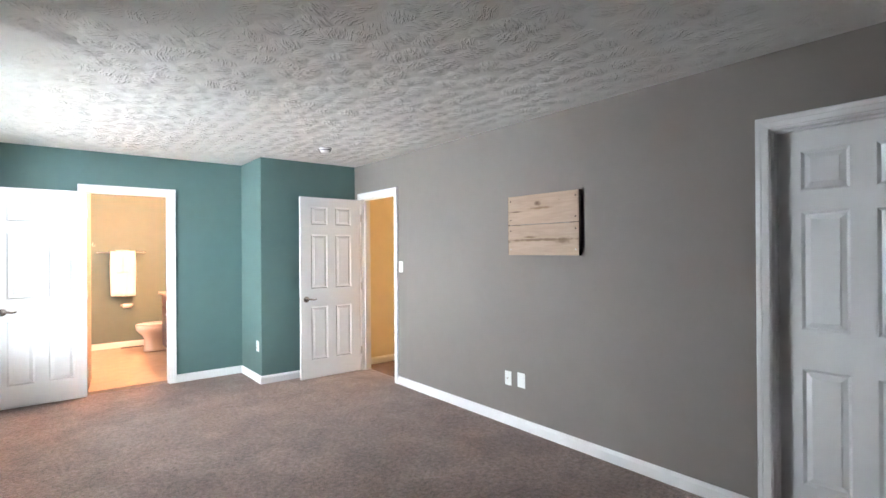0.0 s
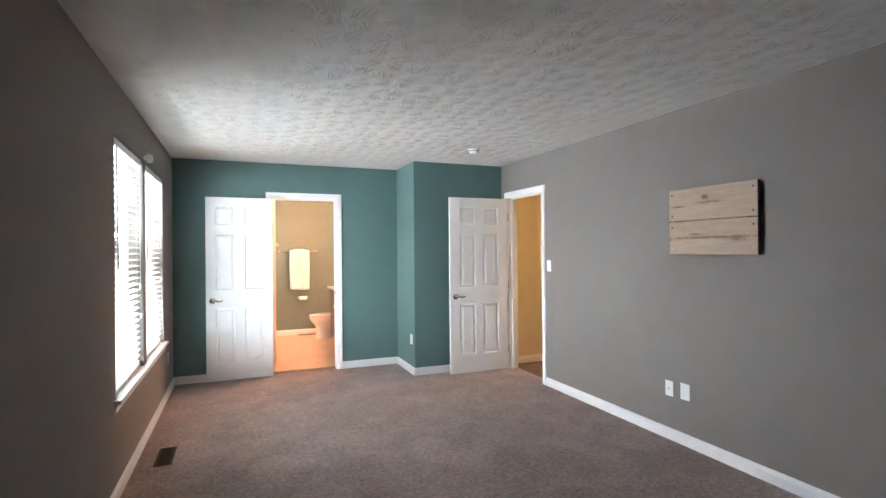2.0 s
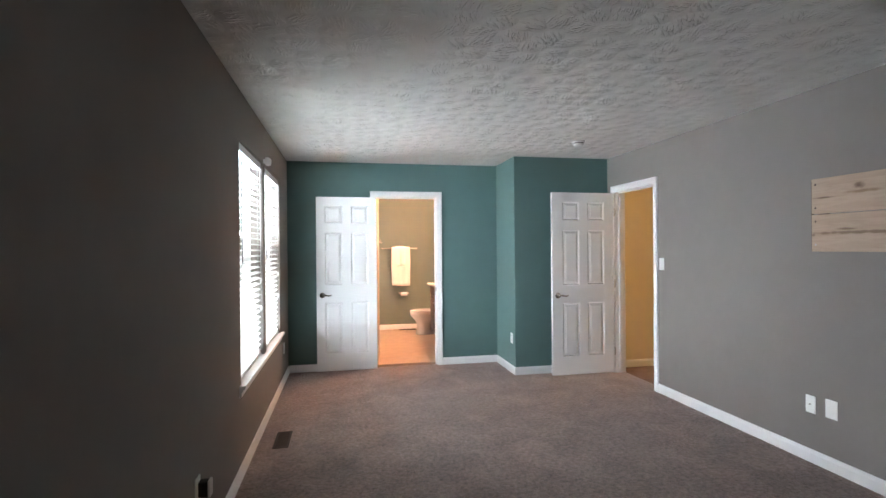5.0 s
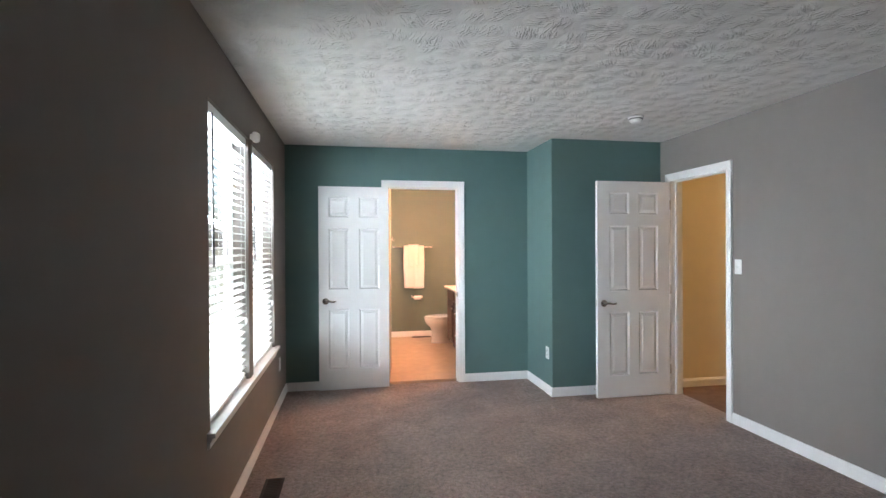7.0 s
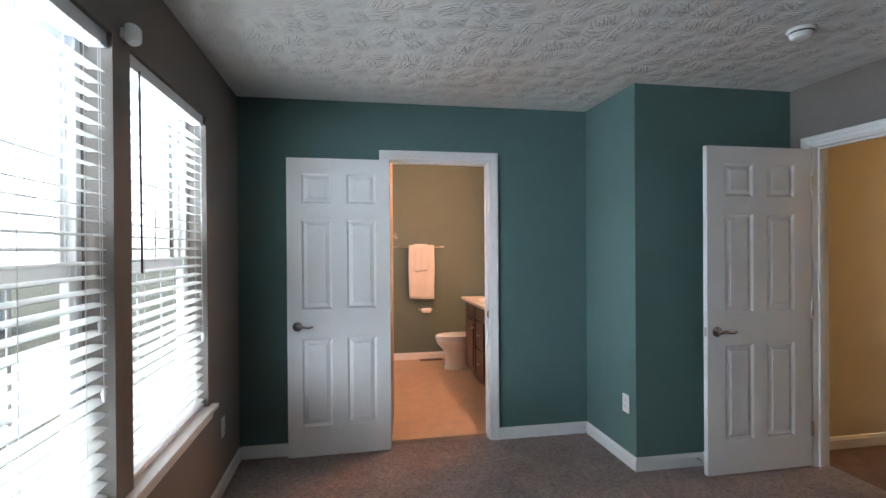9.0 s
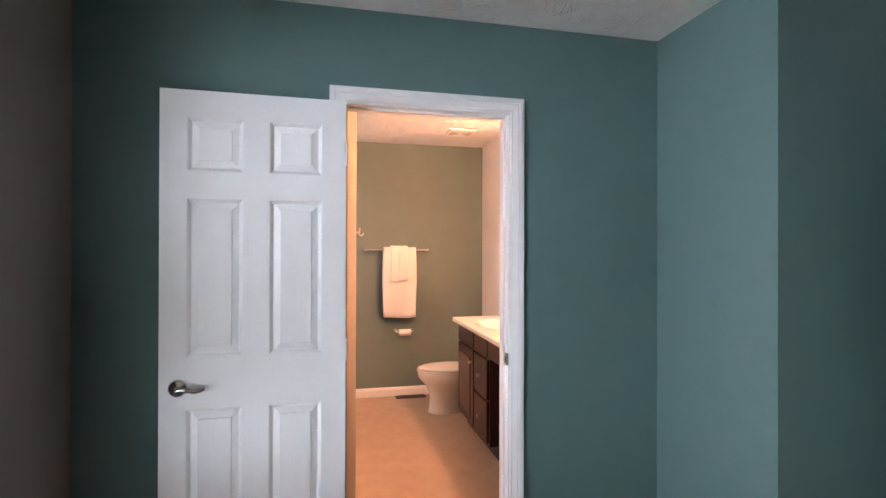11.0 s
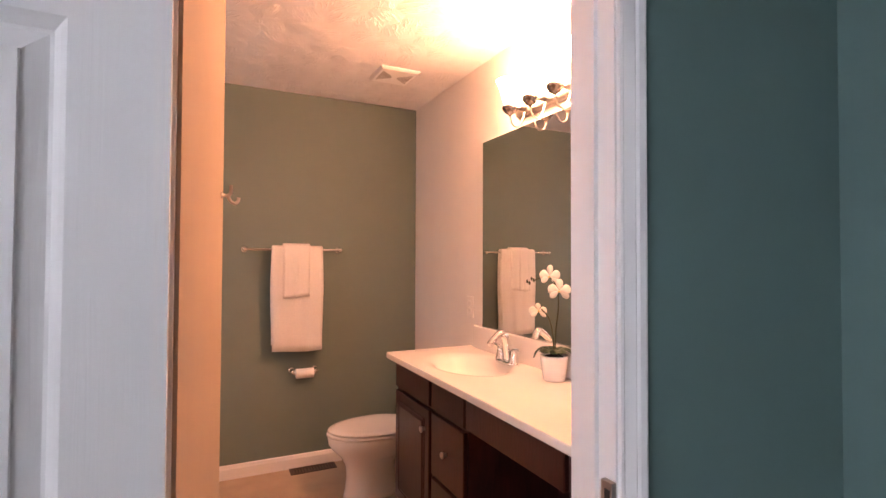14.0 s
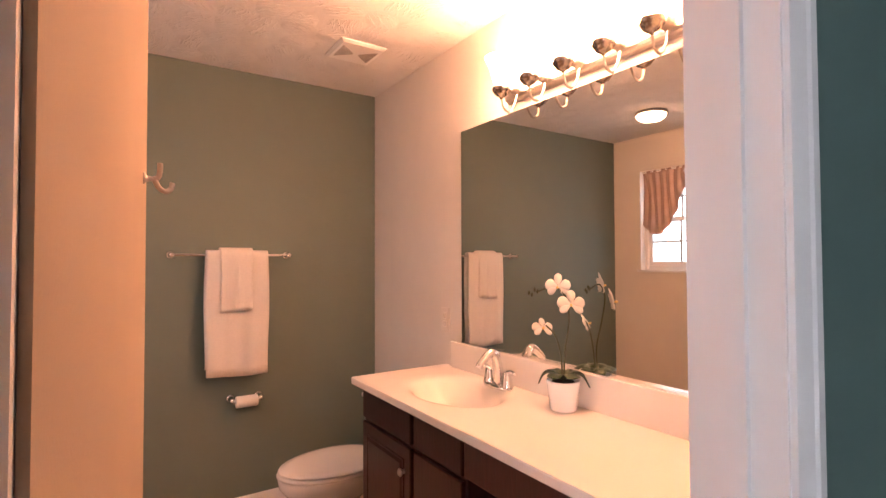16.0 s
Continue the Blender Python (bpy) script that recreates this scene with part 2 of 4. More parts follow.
M_MARBLE = mat("cultured_marble", (0.80, 0.76, 0.70), 0.16, vary=0.03, scale=5)
M_PORCELAIN = mat("white_porcelain", (0.82, 0.80, 0.77), 0.12, vary=0.015)
M_TOWEL = mat("white_terry", (0.80, 0.78, 0.75), 0.95, vary=0.05, scale=90, bump=0.9, bump_scale=420, spec=0.1)
M_PAPER = mat("tissue_paper", (0.82, 0.80, 0.78), 0.95, vary=0.03, bump=0.3, bump_scale=200)
M_PETAL = mat("white_petal", (0.70, 0.66, 0.57), 0.55, vary=0.05, scale=60)
M_LIP = mat("orchid_lip", (0.75, 0.52, 0.18), 0.6, vary=0.15, scale=80)
M_LEAF = mat("orchid_leaf", (0.030, 0.060, 0.022), 0.4, vary=0.25, scale=30)
M_STEM = mat("orchid_stem", (0.045, 0.060, 0.022), 0.5, vary=0.2, scale=30)
M_MOSS = mat("dark_moss", (0.02, 0.018, 0.012), 0.95, vary=0.3, scale=90, bump=1, bump_scale=120)
M_SATIN = mat("brown_satin", (0.46, 0.33, 0.285), 0.34, vary=0.10, scale=12)
M_BACKING = mat("dark_stained_batten", (0.050, 0.030, 0.020), 0.7, vary=0.2, scale=30)
M_BULB = glow("vanity_shade_glow", (1.0, 0.465, 0.240), 104.0)
M_DOME = glow("ceiling_dome_glow", (1.0, 0.54, 0.31), 18.0)
M_HALLGLOW = glow("hall_dome_glow", (1.0, 0.66, 0.33), 70.0)
M_OVERCAST = glow("overcast_sky_glow", (0.95, 0.98, 1.0), 2.6)
M_MIRROR = mat("mirror_silver", (0.88, 0.90, 0.89), 0.0, 1.0, vary=0.0)
M_SIDING = mat("house_siding", (0.70, 0.71, 0.73), 0.7, vary=0.08, scale=3)
M_ROOF = mat("asphalt_shingle", (0.20, 0.20, 0.205), 0.9, vary=0.2, scale=8)
M_GRASS = mat("lawn", (0.24, 0.24, 0.17), 0.95, vary=0.3, scale=2)
M_PANE = mat("dark_pane", (0.04, 0.05, 0.06), 0.1, vary=0.05)
M_BOARD_A = grain_material("pine_board_upper", (0.44, 0.312, 0.222), (0.37, 0.255, 0.178), (1, 0.10, 1), 30, 0.6,
    (((0, 0.04, 0.040), (0.02, 0.050, 0.024), (0.10, 0.050, 0.026)), ((0, 0.01, 0.006), (0.02, 0.14, 0.013), (0.22, 0.13, 0.07)),
     ((0, 0.27, -0.012), (0.02, 0.10, 0.006), (0.11, 0.06, 0.035)), ((0, -0.17, 0.055), (0.02, 0.01, 0.004), (0.2, 0.12, 0.07))))
M_BOARD_B = grain_material("pine_board_lower", (0.44, 0.312, 0.222), (0.37, 0.255, 0.178), (1, 0.10, 1), 30, 0.6,
    (((0, 0.0, 0.0), (0.02, 0.50, 0.013), (0.15, 0.085, 0.045)), ((0, -0.21, -0.010), (0.02, 0.10, 0.032), (0.17, 0.10, 0.055)),
     ((0, 0.10, 0.022), (0.02, 0.09, 0.009), (0.15, 0.085, 0.045)), ((0, 0.33, -0.012), (0.02, 0.02, 0.012), (0.14, 0.08, 0.05))))

# ---- mesh helpers ----


def box(bm, x0, x1, y0, y1, z0, z1, bevel=0.0, seg=2):
    x0, x1, y0, y1, z0, z1 = min(x0, x1), max(x0, x1), min(y0, y1), max(y0, y1), min(z0, z1), max(z0, z1)
    r = bmesh.ops.create_cube(bm, size=1.0, matrix=Matrix.LocRotScale(((x0 + x1) / 2, (y0 + y1) / 2, (z0 + z1) / 2), None, (x1 - x0, y1 - y0, z1 - z0)))
    if bevel:
        edges = list({e for v in r["verts"] for e in v.link_edges})
        bmesh.ops.bevel(bm, geom=edges, offset=bevel, segments=seg, affect="EDGES", profile=0.5)


def lathe(bm, profile, seg=28, m=None):
    """Turns (radius, z) pairs round the z axis; then moves the result by m."""
    m = m or Matrix()
    rings = []
    for r, z in profile:
        rings.append([bm.verts.new(m @ Vector((max(r, 1e-5) * math.cos(2 * math.pi * i / seg), max(r, 1e-5) * math.sin(2 * math.pi * i / seg), z))) for i in range(seg)])
    for a, b in zip(rings, rings[1:]):
        for i in range(seg):
            bm.faces.new((a[i], a[(i + 1) % seg], b[(i + 1) % seg], b[i]))


def tube(bm, pts, r, seg=10, close=True):
    """A round bar along a line of points; r may be one radius or one for each point."""
    pts = [Vector(p) for p in pts]
    rs = r if isinstance(r, (list, tuple)) else [r] * len(pts)
    rings = []
    side = None
    for i, p in enumerate(pts):
        d = (pts[min(i + 1, len(pts) - 1)] - pts[max(i - 1, 0)]).normalized()
        if side is None:
            side = d.orthogonal().normalized()
        side = (side - d * side.dot(d)).normalized()
        up = d.cross(side)
        rings.append([bm.verts.new(p + rs[i] * (math.cos(2 * math.pi * k / seg) * side + math.sin(2 * math.pi * k / seg) * up)) for k in range(seg)])
    for a, b in zip(rings, rings[1:]):
        for k in range(seg):
            bm.faces.new((a[k], a[(k + 1) % seg], b[(k + 1) % seg], b[k]))
    if close:
        bm.faces.new(rings[0][::-1])
        bm.faces.new(rings[-1])


def curve_pts(ctrl, n=8):
    """Catmull-Rom points through the given ones."""
    c = [Vector(p) for p in ctrl]
    c = [2 * c[0] - c[1]] + c + [2 * c[-1] - c[-2]]
    out = []
    for i in range(1, len(c) - 2):
        for k in range(n):
            t = k / n
            out.append(0.5 * ((2 * c[i]) + (c[i + 1] - c[i - 1]) * t + (2 * c[i - 1] - 5 * c[i] + 4 * c[i + 1] - c[i + 2]) * t * t + (3 * c[i] - c[i - 1] - 3 * c[i + 1] + c[i + 2]) * t ** 3))
    out.append(c[-2])
    return out


def loft(bm, rings, cap0=True, cap1=True):
    vs = [[bm.verts.new(p) for p in r] for r in rings]
    n = len(vs[0])
    for a, b in zip(vs, vs[1:]):
        for k in range(n):
            bm.faces.new((a[k], a[(k + 1) % n], b[(k + 1) % n], b[k]))
    if cap0:
        bm.faces.new(vs[0][::-1])
    if cap1:
        bm.faces.new(vs[-1])


def part(name, bm, material, parent=None, label="", smooth=False, m=None):
    """One mesh object, under a thing or a part where one is given."""
    bmesh.ops.recalc_face_normals(bm, faces=bm.faces)
    me = bpy.data.meshes.new(name)
    bm.to_mesh(me)
    bm.free()
    if smooth:
        me.shade_smooth()
    me.materials.append(material)
    ob = new(name, me)
    if parent is not None:
        ob.parent = parent
    if m is not None:
        ob.matrix_basis = m
    if label:
        ob["label"] = label
    return ob


def thing(name, m, label, category, group="", kind=""):
    ob = new(name)
    ob.matrix_basis = m
    ob.empty_display_size = 0.05
    return tagged(ob, label, category, group, kind)


def B():
    return bmesh.new()


def slab(name, boxes, material, label, category="wall"):
    bm = B()
    for b in boxes:
        box(bm, *b)
    return tagged(part(name, bm, material), label, category, kind="structure")


# ---- the large structure ----
XL, XR, YT, YB, H = -0.75, 2.94, 5.75, -1.9, 2.44
FZ, FZB = -0.032, -0.004                # carpet and bathroom floor levels
NX, NY = 1.79, 5.07                     # the boxed-out corner beside the bathroom door
DX0, DX1, DZ = 0.279, 1.014, 2.03       # bathroom doorway
HY0, HY1 = 4.185, 4.905                 # hall doorway
CY0, CY1 = -0.158, 0.565                 # closet doorway
BX0, BX1, BY0, BY1 = -0.70, 1.705, YT + 0.12, 8.388
BWY0, BWY1, BWZ0, BWZ1 = 7.22, 8.12, 1.29, 2.14   # bathroom window
HX1, HYW, HYS = 7.0, 5.12, 3.95         # hall: far end, its two side walls

slab("floor", [(XL - 0.15, XR + 0.12, YB - 0.12, YT + 0.05, -0.2, FZ)], M_CARPET, "taupe cut-pile bedroom carpet", "floor")
slab("floor_hall", [(XR + 0.12, HX1, HYS - 0.1, HYW + 0.1, -0.2, FZ - 0.002)], M_HALLCARPET, "dark brown carpet in the hall", "floor")
slab("floor_closet", [(XR + 0.12, XR + 0.9, CY0 - 0.3, CY1 + 0.3, -0.2, FZ - 0.002)], M_CARPET, "taupe carpet in the closet", "floor")
slab("floor_bath", [(BX0 - 0.15, BX1 + 0.1, YT + 0.05, BY1 + 0.1, -0.2, FZB)], M_VINYL, "tan sheet vinyl bathroom floor", "floor")
slab("ceiling", [(XL - 0.15, XR + 0.12, YB - 0.12, YT + 0.06, H, H + 0.15)], M_CEIL, "white brushed plaster ceiling", "ceiling")
slab("ceiling_hall", [(XR + 0.12, HX1, HYS - 0.1, HYW + 0.1, H, H + 0.15)], M_CEIL, "white brushed plaster hall ceiling", "ceiling")
slab("ceiling_bath", [(BX0 - 0.15, BX1 + 0.1, YT + 0.06, BY1 + 0.1, H, H + 0.15)], M_CEIL, "white brushed plaster bathroom ceiling", "ceiling")

t = 0.15
(a0, a1), (b0, b1) = WIN
slab("wall_west", [
    (XL - t, XL, YB - 0.12, a0, FZ - 0.05, H), (XL - t, XL, b1, YT + 0.06, FZ - 0.05, H),
    (XL - t, XL, a0, b1, FZ - 0.05, WZ0), (XL - t, XL, a0, b1, WZ1, H), (XL - t, XL, a1, b0, WZ0, WZ1)],
    M_GREY, "warm grey painted wall with two windows")
slab("wall_north", [
    (XL, DX0 - 0.018, YT, YT + 0.06, FZ - 0.05, H), (DX1 + 0.018, NX, YT, YT + 0.06, FZ - 0.05, H), (DX0 - 0.018, DX1 + 0.018, YT, YT + 0.06, DZ + 0.03, H)],
    M_TEAL, "teal painted accent wall with the bathroom doorway")
slab("wall_nook", [(NX, XR, NY, YT + 0.06, FZ - 0.05, H)], M_TEAL, "teal painted boxed-out corner")
slab("wall_east", [
    (XR, XR + 0.06, YB - 0.12, CY0 - 0.018, FZ - 0.05, H), (XR, XR + 0.06, CY1 + 0.018, HY0 - 0.018, FZ - 0.05, H), (XR, XR + 0.06, HY1 + 0.018, YT + 0.06, FZ - 0.05, H),
    (XR, XR + 0.06, HY0 - 0.018, HY1 + 0.018, DZ + 0.03, H), (XR, XR + 0.06, CY0 - 0.018, CY1 + 0.018, DZ + 0.03, H)],
    M_GREY, "warm grey painted wall with two doorways")
slab("wall_south", [(XL, XR, YB - 0.12, YB, FZ - 0.05, H)], M_GREY, "warm grey painted wall")
slab("wall_closet", [
    (XR + 0.06, XR + 0.12, CY0 - 0.3, CY0 - 0.018, FZ - 0.05, H), (XR + 0.06, XR + 0.12, CY1 + 0.018, CY1 + 0.3, FZ - 0.05, H), (XR + 0.06, XR + 0.12, CY0 - 0.018, CY1 + 0.018, DZ + 0.03, H),
    (XR + 0.9, XR + 0.96, CY0 - 0.3, CY1 + 0.3, FZ - 0.05, H), (XR + 0.12, XR + 0.96, CY0 - 0.36, CY0 - 0.3, FZ - 0.05, H), (XR + 0.12, XR + 0.96, CY1 + 0.3, CY1 + 0.36, FZ - 0.05, H),
    (XR + 0.12, XR + 0.96, CY0 - 0.36, CY1 + 0.36, H, H + 0.06)],
    M_CREAM, "cream painted closet walls")
slab("wall_hall", [
    (XR + 0.06, XR + 0.12, HYS - 0.1, HY0 - 0.018, FZ - 0.05, H), (XR + 0.06, XR + 0.12, HY1 + 0.018, HYW, FZ - 0.05, H), (XR + 0.06, XR + 0.12, HY0 - 0.018, HY1 + 0.018, DZ + 0.03, H),
    (XR + 0.06, HX1, HYW, HYW + 0.1, FZ - 0.05, H), (XR + 0.12, HX1, HYS - 0.1, HYS, FZ - 0.05, H), (HX1, HX1 + 0.1, HYS - 0.1, HYW + 0.1, FZ - 0.05, H)],
    M_HALL, "tan painted hall walls")
slab("wall_bath_south", [
    (BX0 - 0.15, DX0 - 0.018, YT + 0.06, BY0, FZ - 0.05, H), (DX1 + 0.018, BX1, YT + 0.06, BY0, FZ - 0.05, H), (DX0 - 0.018, DX1 + 0.018, YT + 0.06, BY0, DZ + 0.03, H)],
    M_CREAM, "cream painted bathroom wall around the doorway")
slab("wall_bath_east", [(BX1, BX1 + 0.1, YT + 0.06, BY1 + 0.1, FZ - 0.05, H)], M_CREAM, "cream painted bathroom wall behind the vanity")
# same teal paint as the bedroom; the lamps' warm cast is mixed into its colour
slab("wall_bath_north", [(BX0 - 0.15, BX1, BY1, BY1 + 0.1, FZ - 0.05, H)], M_TEALWARM, "teal painted bathroom accent wall with the warm lamplight tinted in")
slab("wall_bath_west", [
    (BX0 - 0.15, BX0, BY0, BWY0, FZ - 0.05, H), (BX0 - 0.15, BX0, BWY1, BY1, FZ - 0.05, H), (BX0 - 0.15, BX0, BWY0, BWY1, FZ - 0.05, BWZ0), (BX0 - 0.15, BX0, BWY0, BWY1, BWZ1, H)],
    M_CREAM, "cream painted bathroom wall with a window")
# short partition; a thin tan strip of it runs forward over the left jamb face
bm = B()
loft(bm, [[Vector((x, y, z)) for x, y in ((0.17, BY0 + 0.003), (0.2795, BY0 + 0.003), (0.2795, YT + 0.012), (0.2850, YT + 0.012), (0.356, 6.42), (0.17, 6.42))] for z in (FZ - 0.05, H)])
tagged(part("wall_bath_stub", bm, M_TAN), "tan short partition inside the bathroom door, lapping over the jamb", "wall", kind="structure")

# ---- trim ----


def base_run(p, q, inward, wall_name, z0=FZ):
    """A baseboard from p to q, its face towards inward."""
    bm = B()
    p, q, n = Vector((*p, z0)), Vector((*q, z0)), Vector((*inward, 0))
    prof = ((0, 0), (0.013, 0), (0.013, 0.062), (0.010, 0.070), (0.008, 0.080), (0.004, 0.086), (0, 0.086))
    loft(bm, [[e + n * d + Vector((0, 0, z)) for d, z in prof] for e in (p, q)])
    return tagged(part("baseboard", bm, M_TRIM), "white painted baseboard " + wall_name, "baseboard", kind="structure")


base_run((XL, YB), (XL, YT), (1, 0), "under the windows")
base_run((XL + 0.013, YT), (DX0 - 0.07, YT), (0, -1), "on the teal wall")
base_run((DX1 + 0.07, YT), (NX, YT), (0, -1), "on the teal wall")
base_run((NX, NY - 0.013), (NX, YT - 0.013), (-1, 0), "on the teal corner")
base_run((NX, NY), (XR, NY), (0, -1), "on the teal corner")
base_run((XR, CY1 + 0.07), (XR, HY0 - 0.07), (-1, 0), "on the grey wall")
base_run((XR, YB), (XR, CY0 - 0.07), (-1, 0), "on the grey wall")
base_run((XL + 0.013, YB), (XR - 0.013, YB), (0, 1), "on the grey wall")
base_run((XR + 0.12, HYW), (HX1, HYW), (0, -1), "in the hall")
base_run((BX0, BY1), (BX1, BY1), (0, -1), "in the bathroom", FZB)
base_run((BX0, BY0), (BX0, BY1 - 0.013), (1, 0), "in the bathroom", FZB)

CASE = ((0.0, 0.0), (0.0, 0.010), (0.006, 0.012), (0.010, 0.0095), (0.016, 0.011), (0.034, 0.0155), (0.038, 0.013), (0.043, 0.0175), (0.058, 0.0185), (0.064, 0.016), (0.064, 0.0))


def casing(face, u0, u1, top, place, out, along, label):
    """A mitred door casing round an opening; face is the wall plane."""
    bm = B()
    path = (((u0 - 0.006), FZ, -1, 0), ((u0 - 0.006), top + 0.006, -1, 1), ((u1 + 0.006), top + 0.006, 1, 1), ((u1 + 0.006), FZ, 1, 0))
    rings = []
    for u, z, du, dz in path:
        ring = []
        for w, d in CASE:
            uu, zz = u + du * w, z + dz * w
            ring.append(Vector((uu, face + out * d, zz)) if along == "x" else Vector((face + out * d, uu, zz)))
        rings.append(ring)
    loft(bm, rings)
    return tagged(part("trim", bm, M_TRIM), label, "door casing", kind="structure")


def jamb(face0, face1, u0, u1, top, along, label, stop_at, lip=0.011):
    """The lining of a doorway, with its stop."""
    bm = B()

    def b(ua, ub, fa, fb, z0, z1):
        if along == "x":
            box(bm, ua, ub, fa, fb, z0, z1)
        else:
            box(bm, fa, fb, ua, ub, z0, z1)
    b(u0 - 0.018, u0, face0, face1, FZ, top + 0.018)
    b(u1, u1 + 0.018, face0, face1, FZ, top + 0.018)
    b(u0, u1, face0, face1, top, top + 0.018)
    s0, s1 = stop_at
    b(u0, u0 + lip, s0, s1, FZ, top)
    b(u1 - 0.011, u1, s0, s1, FZ, top)
    b(u0 + lip, u1 - 0.011, s0, s1, top - 0.011, top)
    return tagged(part("trim", bm, M_TRIM), label, "door jamb", kind="structure")


casing(YT, DX0, DX1, DZ, 0, -1, "x", "white moulded casing round the bathroom doorway")
casing(BY0, DX0, DX1, DZ, 0, 1, "x", "white moulded casing inside the bathroom")
jamb(YT - 0.002, BY0 + 0.002, DX0, DX1, DZ, "x", "white painted bathroom door jamb", (YT + 0.042, YT + 0.075), 0.004)
casing(XR, HY0, HY1, DZ, 0, -1, "y", "white moulded casing round the hall doorway")
jamb(XR - 0.002, XR + 0.122, HY0, HY1, DZ, "y", "white painted hall door jamb", (XR + 0.042, XR + 0.075))
casing(XR, CY0, CY1, DZ, 0, -1, "y", "white moulded casing round the closet doorway")
jamb(XR - 0.002, XR + 0.122, CY0, CY1, DZ, "y", "white painted closet door jamb", (XR + 0.045, XR + 0.075))

# ---- doors ----


def panel_faces(bm, x0, x1, z0, z1, y, s):
    """A moulded panel: a sunk bevel round a raised field, on the face at y that looks along s."""
    steps = ((0.0, 0.0), (0.006, -0.005), (0.013, -0.0125), (0.017, -0.013), (0.040, -0.0048), (0.041, -0.0012), (0.044, -0.0010))
    loops = []
    for inset, d in steps:
        loops.append([bm.verts.new((x, y + s * d, z)) for x, z in ((x0 + inset, z0 + inset), (x1 - inset, z0 + inset), (x1 - inset, z1 - inset), (x0 + inset, z1 - inset))])
    for a, b in zip(loops, loops[1:]):
        for k in range(4):
            bm.faces.new((a[k], a[(k + 1) % 4], b[(k + 1) % 4], b[k]))
    bm.faces.new(loops[-1])


def lever(parent, x, z, y, s, toward):
    """A round rose with a curved lever on the face that looks along s."""
    bm = B()
    r = Matrix.Translation((x, y, z)) @ Matrix.Rotation(radians(-90 * s), 4, "X")
    lathe(bm, ((0, 0), (0.033, 0), (0.033, 0.004), (0.027, 0.010), (0.014, 0.014), (0.011, 0.020), (0.011, 0.045), (0, 0.047)), 24, r)
    handle = part("door_handle", bm, M_HANDLE, parent, "brushed nickel lever handle", True)
    bm = B()
    tube(bm, curve_pts(((x, y + s * 0.040, z), (x + toward * 0.030, y + s * 0.044, z + 0.004), (x + toward * 0.070, y + s * 0.046, z - 0.004), (x + toward * 0.105, y + s * 0.043, z + 0.003))), [0.010] * 12 + [0.008] * 10 + [0.006] * 3, 10)
    part("lever", bm, M_HANDLE, handle, "", True)
    return handle


def door(name, w, m, label, handle_x, toward, hinge_x):
    """A white six-panel door: x along the leaf from 0 to w, y through it, z up."""
    h, th = 2.02, 0.035
    d = thing(name, m, label, "door", kind="structure")
    xs = (0.0, w / 2 - 0.2525, w / 2 - 0.05, w / 2 + 0.05, w / 2 + 0.2525, w)
    zs = (FZ + 0.012, 0.185, 0.785, 0.985, 1.600, 1.708, 1.915, h)
    bm = B()
    for y, s in ((0.0, -1), (th, 1)):
        g = [[bm.verts.new((x, y, z)) for z in zs] for x in xs]
        for i in range(5):
            for j in range(7):
                if not (i in (1, 3) and j in (1, 3, 5)):
                    bm.faces.new((g[i][j], g[i + 1][j], g[i + 1][j + 1], g[i][j + 1]))
    box(bm, 0, w, 0.0005, 0.001, zs[0], h)
    for v in [v for v in bm.verts if 0.0004 < v.co.y < 0.0011]:
        v.co.y = th if v.co.y > 0.0008 else 0.0
    drop = [f for f in bm.faces if len(f.verts) == 4 and f.calc_area() > w * h * 0.9]
    bmesh.ops.delete(bm, geom=drop, context="FACES_ONLY")
    part("leaf", bm, M_DOOR, d)
    for i in (1, 3):
        for j in (1, 3, 5):
            bm = B()
            for y, s in ((0.0, -1), (th, 1)):
                panel_faces(bm, xs[i], xs[i + 1], zs[j], zs[j + 1], y, s)
            part("panel", bm, M_DOOR, d)
    if handle_x is not None:
        lever(d, handle_x, 0.870, 0.0, -1, toward)
        lever(d, handle_x, 0.870, th, 1, toward)
        bm = B()
        ex = 0.0 if handle_x < w / 2 else w
        box(bm, ex - 0.0015, ex + 0.0015, th / 2 - 0.011, th / 2 + 0.011, 0.842, 0.898, 0.001, 1)
        part("latch_plate", bm, M_NICKEL, d, "nickel latch plate")
    if hinge_x is not None:
        for z in (0.22, 0.99, 1.80):
            bm = B()
            tube(bm, ((hinge_x, -0.004, z - 0.045), (hinge_x, -0.004, z + 0.045)), 0.007, 10)
            box(bm, hinge_x - 0.002, hinge_x + 0.002, -0.002, 0.030, z - 0.044, z + 0.044)
            part("hinge", bm, M_NICKEL, d, "brushed nickel butt hinge")
    return d


door("door_1", 0.698, pose(DX0 - 0.698 - 0.002, YT - 0.082, 0, 0, 0, 1.2), "white six-panel bathroom door folded open against the teal wall", 0.066, 1, 0.702)
door("door_2", 0.755, pose(XR - 0.775, HY1 - 0.012, 0, 0, 0, 0.6), "white six-panel hall door standing open into the room", 0.066, 1, 0.760)
door("door_3", 0.715, pose(XR + 0.078, CY1 - 0.004, 0, 0, 0, -90), "white six-panel closet door shut deep in its jamb", None, 1, None)

bm = B()
box(bm, DX1 - 0.0125, DX1 - 0.0105 + 0.010, YT - 0.004, YT + 0.024, 0.876, 0.930, 0.001, 1)
strike = tagged(part("strike_plate", bm, M_NICKEL), "brushed nickel strike plate on the bathroom jamb", "strike plate")
bm = B()
box(bm, DX1 - 0.0132, DX1 - 0.0120, YT + 0.001, YT + 0.014, 0.890, 0.916)
part("latch_hole", bm, M_DARK, strike, "dark latch hole")

